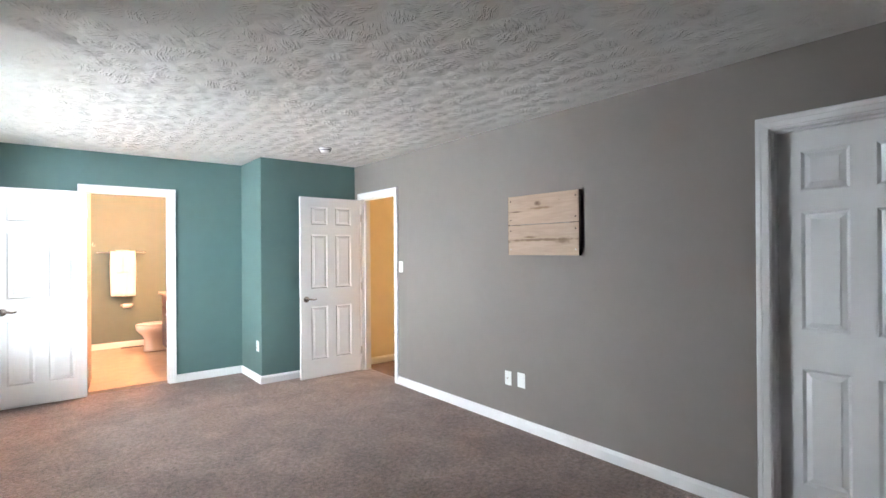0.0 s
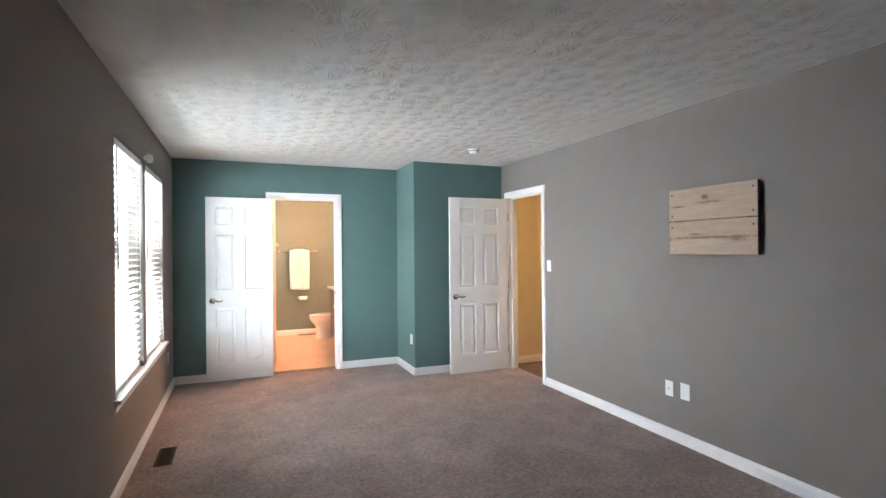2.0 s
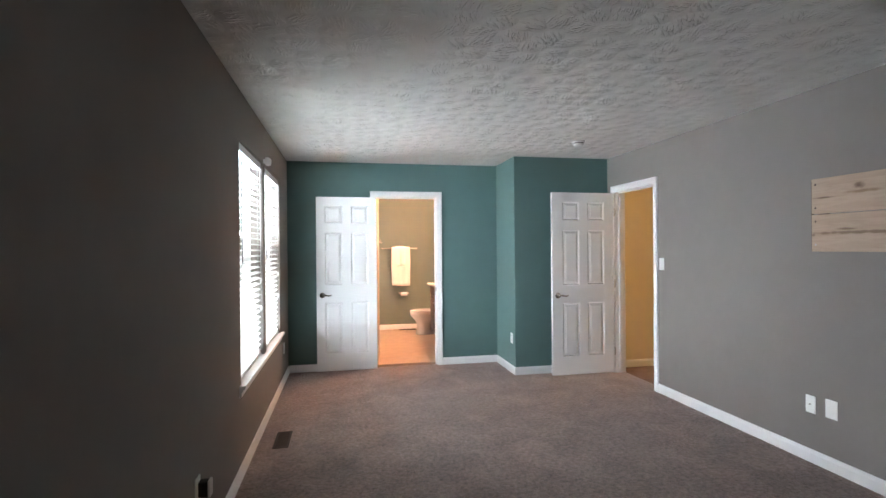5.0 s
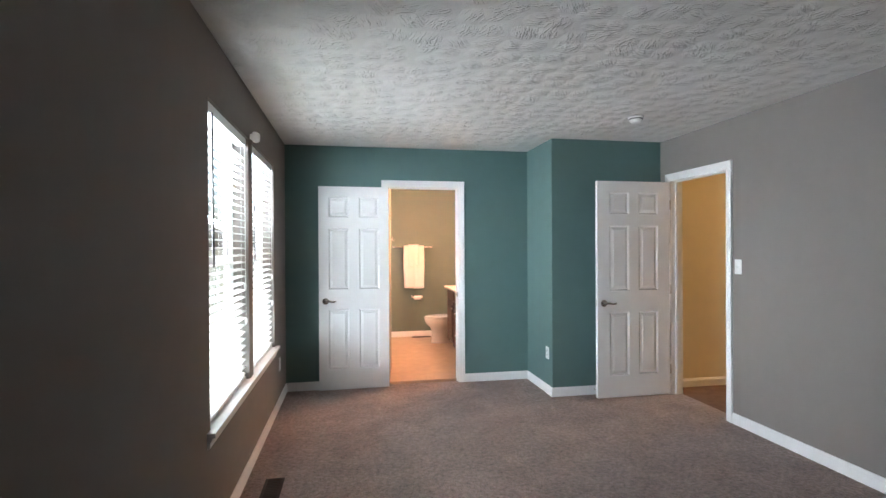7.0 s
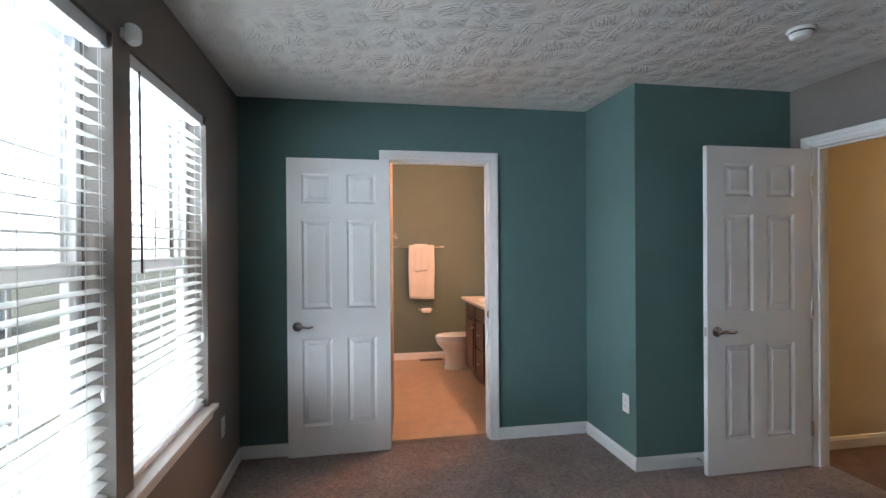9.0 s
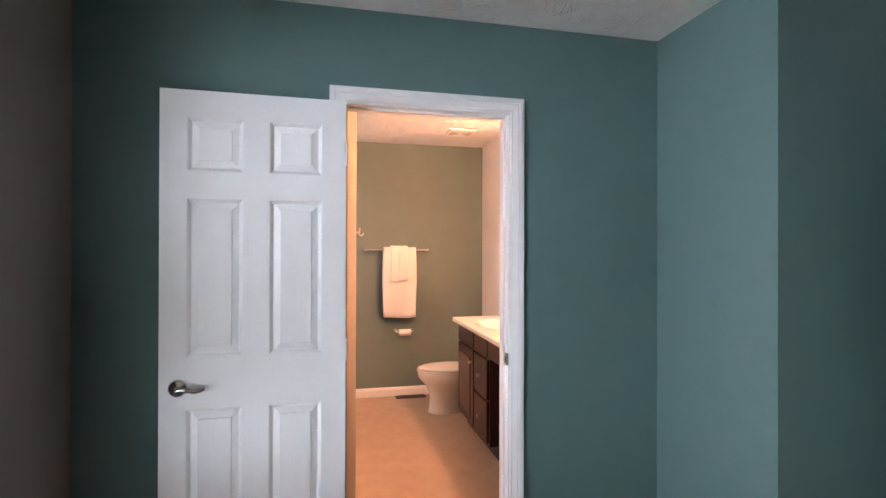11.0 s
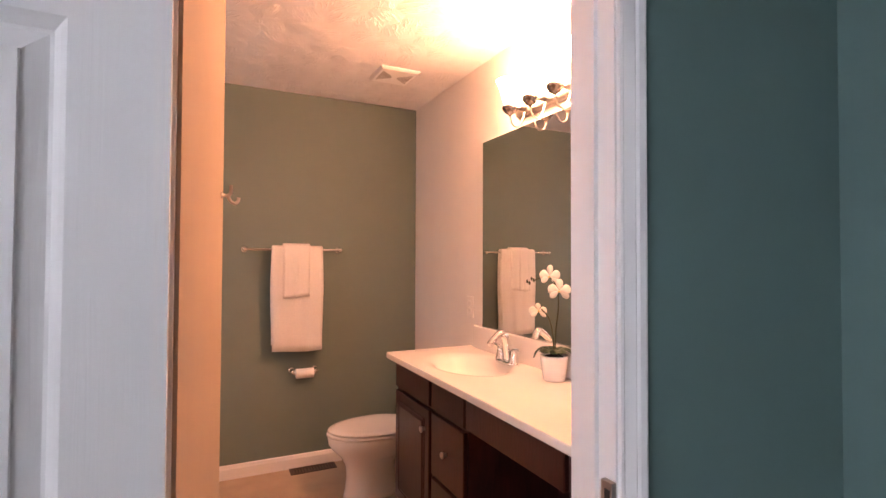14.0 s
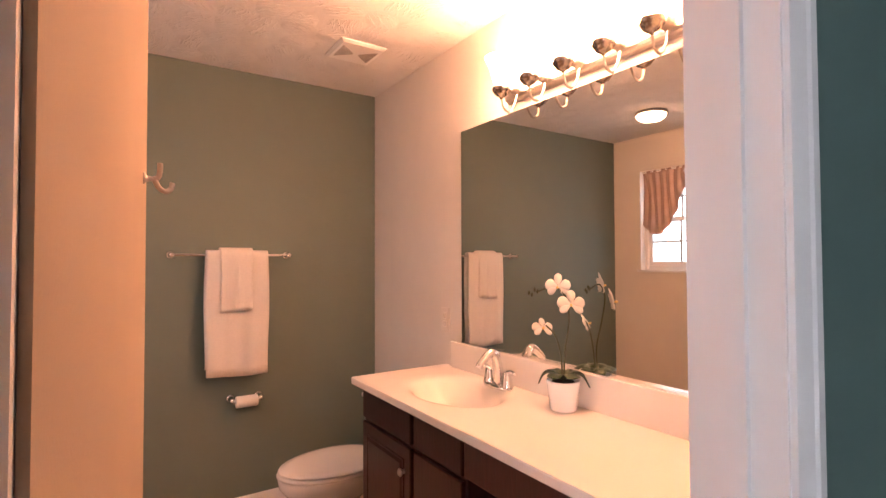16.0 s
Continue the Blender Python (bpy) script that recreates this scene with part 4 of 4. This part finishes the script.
# ---- vanity light ----
LY = (6.985, 6.825, 6.655, 6.485, 6.315)
vl = thing("vanity_light", pose(BX1, 0, 2.062), "five-lamp brushed nickel vanity light with lit bell shades", "vanity light")
bm = B()
loft(bm, [[Vector((-d, y, z)) for d, z in ((0, -0.030), (0.012, -0.030), (0.016, -0.022), (0.026, -0.018), (0.030, -0.006), (0.030, 0.006), (0.026, 0.018), (0.016, 0.022), (0.012, 0.030), (0, 0.030))] for y in (6.24, 7.06)])
part("back_bar", bm, M_NICKEL, vl)
for y in LY:
    bm = B()
    tube(bm, curve_pts(((-0.026, y, 0.0), (-0.040, y, -0.050), (-0.068, y, -0.088), (-0.100, y, -0.078), (-0.110, y, -0.040))), 0.0045, 10)
    arm = part("arm", bm, M_NICKEL, vl, "", True)
    bm = B()
    lathe(bm, ((0.0, 0.044), (0.010, 0.043), (0.019, 0.036), (0.021, 0.026), (0.016, 0.018), (0.023, 0.010), (0.024, 0.0)), 20, Matrix.Translation((-0.020, y, 0.010)) @ Matrix.Rotation(radians(-90), 4, "Y"))
    part("mount", bm, M_NICKEL, arm, "turned nickel mount", True)
    bm = B()
    lathe(bm, ((0, -0.046), (0.005, -0.045), (0.007, -0.039), (0.012, -0.036), (0.024, -0.030), (0.030, -0.022), (0.031, -0.016), (0.036, -0.014), (0.038, -0.002), (0.036, 0.004), (0, 0.004)), 24, Matrix.Translation((-0.110, y, 0)))
    part("cup", bm, M_HANDLE, arm, "", True)
    bm = B()
    lathe(bm, ((0.024, 0.003), (0.030, 0.020), (0.036, 0.045), (0.044, 0.075), (0.056, 0.105), (0.066, 0.122), (0.064, 0.123), (0.053, 0.105), (0.040, 0.075), (0.032, 0.045), (0.0, 0.010)), 28, Matrix.Translation((-0.110, y, 0)))
    part("shade", bm, M_BULB, arm, "lit white glass bell shade", True)

# ---- ceiling fan grille and lamp ----
fan = thing("exhaust_fan", pose(1.317, 7.797, H), "white square bathroom exhaust fan grille", "exhaust fan")
bm = B()
s = 0.118
loft(bm, [[Vector((x * k, y * k, z)) for x, y in ((-s, -s), (s, -s), (s, s), (-s, s))] for k, z in ((1.0, 0.0), (1.0, -0.006), (0.90, -0.016), (0.82, -0.016))], True, True)
part("cover", bm, M_PLATE, fan)
for side in (-1, 1):
    for k in range(9):
        bm = B()
        u = 0.020 + 0.0085 * k
        half = 0.010 + 0.0075 * k
        box(bm, side * u - 0.0021, side * u + 0.0021, -half, half, -0.0185, -0.0155)
        part("slot", bm, M_GRILLE, fan)

cl = thing("ceiling_light", pose(-0.13, 7.62, H) @ Matrix.Scale(0.82, 4), "lit frosted dome ceiling light in the bathroom", "ceiling light")
bm = B()
lathe(bm, ((0, 0), (0.135, 0), (0.140, -0.018), (0.125, -0.024)), 32)
part("canopy", bm, M_NICKEL, cl, "", True)
bm = B()
lathe(bm, ((0.126, -0.018), (0.120, -0.045), (0.09, -0.068), (0.045, -0.08), (0, -0.083)), 32)
part("shade", bm, M_DOME, cl, "lit frosted glass", True)

# ---- towels and bar ----


def post(parent, x, y0, y1, z):
    bm = B()
    lathe(bm, ((0, 0), (0.024, 0), (0.025, 0.006), (0.016, 0.012), (0.010, 0.020), (0.009, y0 - y1 - 0.01), (0.013, y0 - y1), (0.013, y0 - y1 + 0.010), (0.0, y0 - y1 + 0.014)), 20, Matrix.Translation((x, y0, z)) @ Matrix.Rotation(radians(90), 4, "X"))
    return part("post", bm, M_CHROME, parent, "", True)


tb = thing("towel_bar", pose(0, 0, 0), "chrome wall-mounted towel bar", "towel bar")
TBY, TBZ = 8.318, 1.408
for x in (0.545, 1.135):
    post(tb, x, BY1, TBY, TBZ)
bm = B()
tube(bm, ((0.545, TBY, TBZ), (1.135, TBY, TBZ)), 0.008, 12)
part("rail", bm, M_CHROME, tb)


def towel(name, x0, x1, z_front, z_back, th, r, label, seed):
    """A folded towel hung over the bar: a thick sheet with soft edges and slight folds."""
    rnd = random.Random(seed)
    ph = [rnd.uniform(0, 6) for _ in range(4)]
    prof = []
    for k in range(14):
        prof.append((-1, z_front + (TBZ - z_front) * k / 13))
    for k in range(1, 8):
        prof.append((math.pi * k / 8, None))
    for k in range(14):
        prof.append((1, TBZ - (TBZ - z_back) * k / 13))
    nx = 20
    bm = B()
    grid = []
    for a, z in prof:
        row = []
        for i in range(nx + 1):
            u = i / nx
            edge = min(u, 1 - u)
            drop = 0.006 * math.sin(ph[0] + 5 * u)
            if z is None:
                y, zz = TBY - r * math.cos(a), TBZ + r * math.sin(a)
            else:
                y, zz = TBY + a * r, z
                low = (TBZ - z) / max(TBZ - z_front, 0.01)
                y += (0.006 * math.sin(ph[1] + 9 * u) + 0.003 * math.sin(ph[2] + 21 * u)) * low * (1 if a < 0 else 0.4)
                zz += drop * low
            x = x0 + (x1 - x0) * u + 0.004 * math.sin(ph[3] + (zz * 9)) * (1 if u > 0.5 else -1)
            row.append(bm.verts.new((x, y, zz)))
        grid.append(row)
    for a, b in zip(grid, grid[1:]):
        for i in range(nx):
            bm.faces.new((a[i], a[i + 1], b[i + 1], b[i]))
    bmesh.ops.recalc_face_normals(bm, faces=bm.faces)
    bmesh.ops.solidify(bm, geom=list(bm.faces), thickness=th)
    ob = part(name, bm, M_TOWEL, None, "", True)
    return tagged(ob, label, "towel")


towel("bath_towel", 0.700, 1.016, 0.765, 0.80, 0.014, 0.026, "white terry bath towel folded over the bar", 3)
towel("hand_towel", 0.768, 0.932, 1.108, 1.15, 0.010, 0.040, "white terry hand towel laid over the bath towel", 5)
bm = B()
box(bm, 0.772, 0.928, TBY - 0.0425, TBY - 0.0395, 1.165, 1.180)
part("woven_band", bm, M_TOWEL, bpy.data.objects["hand_towel"])

tp = thing("toilet_paper_holder", pose(0, 0, 0), "chrome wall-mounted toilet paper holder", "paper holder")
TPZ, TPY = 0.615, 8.325
for x in (0.838, 0.985):
    post(tp, x, BY1, TPY, TPZ + 0.012)
bm = B()
tube(bm, ((0.838, TPY, TPZ), (0.985, TPY, TPZ)), 0.007, 10)
part("roller", bm, M_CHROME, tp)
bm = B()
lathe(bm, ((0.010, -0.055), (0.030, -0.055), (0.031, -0.053), (0.031, 0.053), (0.030, 0.055), (0.010, 0.055)), 28, Matrix.Translation((0.912, TPY, TPZ)) @ Matrix.Rotation(radians(90), 4, "Y"))
tagged(part("toilet_paper_roll", bm, M_PAPER, None, "", True), "small white toilet paper roll on the holder", "toilet paper")

hk = thing("robe_hook", pose(0.349, 6.355, 1.500, 0, 0, 90) @ Matrix.Scale(0.38, 4), "brushed nickel double robe hook on the bathroom partition", "robe hook")
bm = B()
lathe(bm, ((0, 0), (0.024, 0), (0.024, 0.006), (0.014, 0.012), (0.009, 0.030), (0.009, 0.045), (0, 0.047)), 20, Matrix.Rotation(radians(90), 4, "X"))
part("base", bm, M_NICKEL, hk, "", True)
bm = B()
tube(bm, curve_pts(((0, -0.038, 0.0), (0.002, -0.054, 0.010), (0.003, -0.060, 0.040), (0.003, -0.060, 0.068))), 0.0105, 10)
part("upper_prong", bm, M_NICKEL, hk, "", True)
bm = B()
tube(bm, curve_pts(((0, -0.040, 0.0), (0.010, -0.055, -0.030), (0.016, -0.078, -0.046), (0.022, -0.100, -0.036), (0.024, -0.108, -0.008))), 0.0105, 10)
part("lower_prong", bm, M_NICKEL, hk, "", True)

# ---- toilet ----
to = thing("toilet", pose(BX1, 7.85, FZB) @ Matrix.Diagonal((1, 1, 0.90, 1)), "white porcelain two-piece toilet with lid down", "toilet")


def egg(cx, a_front, a_back, b, z, n=36):
    """An elongated outline with its nose towards -x."""
    out = []
    for k in range(n):
        t_ = 2 * math.pi * k / n
        c, s_ = math.cos(t_), math.sin(t_)
        out.append(Vector((cx + (a_back if c > 0 else a_front) * c, b * s_ * (1.0 if c > 0 else (1 - 0.06 * c * c)), z)))
    return out


bm = B()
loft(bm, [egg(-0.53, 0.13, 0.20, 0.108, 0.0), egg(-0.53, 0.125, 0.195, 0.104, 0.02), egg(-0.53, 0.118, 0.185, 0.099, 0.05), egg(-0.53, 0.112, 0.175, 0.094, 0.13), egg(-0.53, 0.118, 0.175, 0.098, 0.20), egg(-0.50, 0.175, 0.19, 0.126, 0.255),
          egg(-0.45, 0.265, 0.22, 0.165, 0.30), egg(-0.46, 0.285, 0.23, 0.180, 0.345), egg(-0.46, 0.290, 0.23, 0.184, 0.385), egg(-0.46, 0.285, 0.225, 0.180, 0.395)])
part("bowl", bm, M_PORCELAIN, to, "", True)
bm = B()
loft(bm, [egg(-0.46, 0.292, 0.225, 0.184, 0.397), egg(-0.46, 0.296, 0.228, 0.188, 0.402), egg(-0.46, 0.296, 0.228, 0.188, 0.410), egg(-0.46, 0.292, 0.225, 0.184, 0.415)])
part("seat", bm, M_PORCELAIN, to, "", True)
bm = B()
loft(bm, [egg(-0.455, 0.284, 0.22, 0.176, 0.4155), egg(-0.455, 0.286, 0.222, 0.178, 0.4225), egg(-0.455, 0.296, 0.228, 0.188, 0.4245), egg(-0.455, 0.290, 0.225, 0.182, 0.434), egg(-0.455, 0.250, 0.20, 0.150, 0.440), egg(-0.455, 0.15, 0.12, 0.09, 0.443)])
part("lid", bm, M_PORCELAIN, to, "", True)
bm = B()
box(bm, -0.215, -0.015, -0.235, 0.235, 0.40, 0.675, 0.022, 3)
part("tank", bm, M_PORCELAIN, to)
bm = B()
box(bm, -0.225, -0.008, -0.245, 0.245, 0.677, 0.705, 0.010, 3)
part("tank_lid", bm, M_PORCELAIN, to)
bm = B()
box(bm, -0.26, -0.12, -0.10, 0.10, 0.30, 0.40, 0.02, 3)
part("neck", bm, M_PORCELAIN, to)

# ---- orchid ----
oc = thing("orchid_plant", pose(1.612, 6.685, VZ), "white artificial orchid in a white ceramic pot", "plant")
bm = B()
lathe(bm, ((0, 0), (0.042, 0), (0.045, 0.004), (0.056, 0.092), (0.057, 0.102), (0.053, 0.102), (0.050, 0.090), (0, 0.088)), 32)
part("pot", bm, M_PORCELAIN, oc, "white glazed pot", True)
bm = B()
lathe(bm, ((0.046, 0.088), (0.038, 0.098), (0.02, 0.103), (0, 0.104)), 20)
part("moss", bm, M_MOSS, oc, "dark moss")


def ribbon(bm, ctrl, widths, th=0.0016, fold=0.25):
    """A leaf or petal: a creased blade along a curve."""
    pts = curve_pts(ctrl, 6)
    n_ = len(pts)
    rows = []
    for i, p in enumerate(pts):
        d = (pts[min(i + 1, n_ - 1)] - pts[max(i - 1, 0)]).normalized()
        side = d.cross(Vector((0, 0, 1)))
        side = side.normalized() if side.length > 1e-3 else Vector((0, 1, 0))
        up = side.cross(d)
        u = i / (n_ - 1)
        k = u * (len(widths) - 1)
        j = min(int(k), len(widths) - 2)
        w = widths[j] + (widths[j + 1] - widths[j]) * (k - j)
        rows.append([bm.verts.new(p + side * w * q + up * (abs(q) * w * fold + dz)) for q, dz in ((-1, 0), (-0.5, th), (0, th), (0.5, th), (1, 0), (0.5, -th), (0, -th), (-0.5, -th))])
    for a, b in zip(rows, rows[1:]):
        for k in range(8):
            bm.faces.new((a[k], a[(k + 1) % 8], b[(k + 1) % 8], b[k]))
    bm.faces.new(rows[0])
    bm.faces.new(rows[-1][::-1])
    bmesh.ops.recalc_face_normals(bm, faces=bm.faces)


for a, l, dz in ((132, 0.080, -0.024), (312, 0.084, -0.028), (100, 0.062, 0.006), (345, 0.065, 0.008), (195, 0.046, 0.010), (255, 0.046, 0.012), (40, 0.07, 0.0)):
    c, s_ = math.cos(radians(a)), math.sin(radians(a))
    bm = B()
    ribbon(bm, ((0.004 * c, 0.004 * s_, 0.103), (0.035 * c, 0.035 * s_, 0.125), (0.065 * c, 0.065 * s_, 0.116), (l * c * 1.05, l * s_ * 1.05, 0.108 + dz)), (0.012, 0.027, 0.025, 0.008))
    part("leaf", bm, M_LEAF, oc, "", True)
STEM1 = ((0.0, -0.004, 0.10), (0.004, -0.006, 0.20), (0.000, -0.028, 0.30), (-0.012, -0.032, 0.38), (-0.03, 0.005, 0.425), (-0.05, 0.07, 0.405))
STEM2 = ((0.0, 0.004, 0.10), (0.002, 0.010, 0.18), (-0.004, 0.030, 0.25), (-0.018, 0.062, 0.285))
for st in (STEM1, STEM2):
    bm = B()
    tube(bm, curve_pts(st), 0.0030, 8)
    part("stem", bm, M_STEM, oc, "", True)


def flower(c, yaw, tilt, size):
    """Three sepals, two broad petals and a lip, facing along the turned -x."""
    m = Matrix.Translation(c) @ Matrix.Rotation(radians(yaw), 4, "Z") @ Matrix.Rotation(radians(tilt), 4, "Y")
    bm = B()
    for a, l, w in ((90, 1.06, 0.31), (214, 1.0, 0.29), (326, 0.97, 0.30), (14, 1.04, 0.47), (166, 1.0, 0.45)):
        prev = None
        ctr = Vector((math.cos(radians(a)), math.sin(radians(a)))) * size
        perp = Vector((-math.sin(radians(a)), math.cos(radians(a)))) * size
        for u, ww, cup in ((0.04, 0.10, 0.0), (0.22, 0.42, -0.03), (0.46, 0.88, -0.03), (0.68, 1.0, 0.0), (0.88, 0.76, 0.05), (0.97, 0.42, 0.08), (1.0, 0.16, 0.09)):
            row = []
            for q in (-1, -0.5, 0, 0.5, 1):
                p = ctr * u * l + perp * q * w * ww
                row.append(bm.verts.new(m @ Vector((cup * size + 0.07 * size * q * q + 0.03 * size * math.sin(5 * u + 3 * q + a) - (0.004 if w > 0.5 else 0), p.x, p.y))))
            if prev:
                for k in range(4):
                    bm.faces.new((prev[k], prev[k + 1], row[k + 1], row[k]))
            prev = row
    bmesh.ops.recalc_face_normals(bm, faces=bm.faces)
    bmesh.ops.solidify(bm, geom=list(bm.faces), thickness=0.0012)
    f = part("flower", bm, M_PETAL, oc, "white orchid bloom", True)
    bm = B()
    lathe(bm, ((0, 0.011), (0.003, 0.009), (0.005, 0.003), (0.003, -0.002), (0, -0.003)), 10, m @ Matrix.Translation((-0.006, 0, -0.004)) @ Matrix.Rotation(radians(-90), 4, "Y"))
    part("lip", bm, M_LIP, f, "pale yellow lip", True)


flower((-0.028, -0.006, 0.425), 35, 8, 0.043)
flower((-0.022, -0.060, 0.368), 45, 12, 0.045)
flower((-0.030, 0.066, 0.276), 60, 28, 0.037)
for k in range(4):
    bm = B()
    p = Vector((-0.050 - 0.004 * k, 0.070 + 0.010 * k, 0.405 - 0.006 * k + 0.012 * (k % 2)))
    lathe(bm, ((0, 0.010), (0.0045, 0.004), (0.0045, -0.003), (0, -0.009)), 10, Matrix.Translation(p))
    part("bud", bm, M_STEM, oc, "small green bud", True)

# ---- bathroom window and its valance ----
bw = window("window_3", BWY0, BWY1, BWZ0, BWZ1, BX0 - 0.06, 3, 2, "white vinyl bathroom window with grilles")
bm = B()
box(bm, BX0 - 0.06, BX0 + 0.02, BWY0 - 0.03, BWY1 + 0.03, BWZ0 - 0.018, BWZ0 + 0.002, 0.004)
tagged(part("window_sill", bm, M_TRIM), "white painted bathroom window stool", "window sill", kind="structure")
bl = new("bath_window_daylight", bpy.data.lights.new("bath_window_daylight", "AREA"))
bl.data.shape, bl.data.size, bl.data.size_y = "RECTANGLE", BWY1 - BWY0 - 0.08, BWZ1 - BWZ0 - 0.08
bl.data.energy, bl.data.color = 6.5, (0.86, 0.94, 1.0)
bl.matrix_world = look((BX0 - 0.125, (BWY0 + BWY1) / 2, (BWZ0 + BWZ1) / 2), (1, (BWY0 + BWY1) / 2, (BWZ0 + BWZ1) / 2))

cv = thing("window_valance", pose(BX0, (BWY0 + BWY1) / 2, BWZ1), "brown satin swag valance gathered on a rod", "curtain")
bm = B()
half = (BWY1 - BWY0) / 2 - 0.015
tube(bm, ((-0.02, -half, -0.012), (-0.02, half, -0.012)), 0.008, 10)
part("rod", bm, M_TRIM, cv)
for side in (-1, 1):
    bm = B()
    nu, nv = 44, 16
    g = []
    for i in range(nu + 1):
        u = i / nu
        c = 0.03 + u * (half - 0.03)
        depth = 0.09 + 0.46 * math.sin(math.pi * 0.71 * u ** 0.9)
        col = []
        for j in range(nv + 1):
            v = j / nv
            y = side * (c + 0.05 * math.sin(math.pi * v) * (0.5 - u))
            z = -0.004 - depth * v
            x = -0.014 + 0.014 * math.sin(u * 38 + 2.2 * v) * (0.5 + 0.5 * v) + 0.006 * math.sin(u * 17 + 6 * v)
            col.append(bm.verts.new((x, y, z)))
        g.append(col)
    for i in range(nu):
        for j in range(nv):
            bm.faces.new((g[i][j], g[i + 1][j], g[i + 1][j + 1], g[i][j + 1]))
    bmesh.ops.recalc_face_normals(bm, faces=bm.faces)
    bmesh.ops.solidify(bm, geom=list(bm.faces), thickness=0.002)
    part("swag", bm, M_SATIN, cv, "gathered satin swag", True)

# ---- outdoors ----
bm = B()
box(bm, -1500, 1500, -1500, 1500, -4.0, -3.6)
tagged(part("ground", bm, M_GRASS), "lawn outside below the windows", "ground", kind="structure")


def house(x, y, w, d, h, label):
    hs = thing("house", pose(x, y, -3.6), label, "house", "neighbouring houses")
    bm = B()
    box(bm, -d / 2, d / 2, -w / 2, w / 2, 0, h)
    part("wall", bm, M_SIDING, hs)
    bm = B()
    e = 0.4
    loft(bm, [[Vector((xx, yy, zz)) for xx, zz in ((-d / 2 - e, h - 0.1), (d / 2 + e, h - 0.1), (0, h + d * 0.26))] for yy in (-w / 2 - e, w / 2 + e)])
    part("roof", bm, M_ROOF, hs, "grey shingle roof")
    for k in range(3):
        yy = -w / 2 + w * (k + 0.5) / 3
        bm = B()
        for bx in ((-0.6, -0.5, 1.0, 2.5), (0.5, 0.6, 1.0, 2.5), (-0.5, 0.5, 1.0, 1.1), (-0.5, 0.5, 2.4, 2.5)):
            box(bm, d / 2, d / 2 + 0.06, yy + bx[0], yy + bx[1], bx[2], bx[3])
        wf = part("window", bm, M_TRIM, hs)
        bm = B()
        box(bm, d / 2 - 0.02, d / 2 + 0.02, yy - 0.5, yy + 0.5, 1.1, 2.4)
        part("pane", bm, M_PANE, wf)
    return hs


bm = B()
box(bm, -70.2, -70, -170, 210, -3.6, 75)
tagged(part("backdrop", bm, M_OVERCAST), "white overcast sky behind the houses", "sky", kind="structure")

house(-24, 12, 14, 9, 2.9, "grey sided neighbouring house with a shingle roof")
house(-26, 31, 13, 9, 2.9, "pale sided neighbouring house with a shingle roof")
house(-25, -6, 13, 9, 2.9, "grey neighbouring house seen past the window")
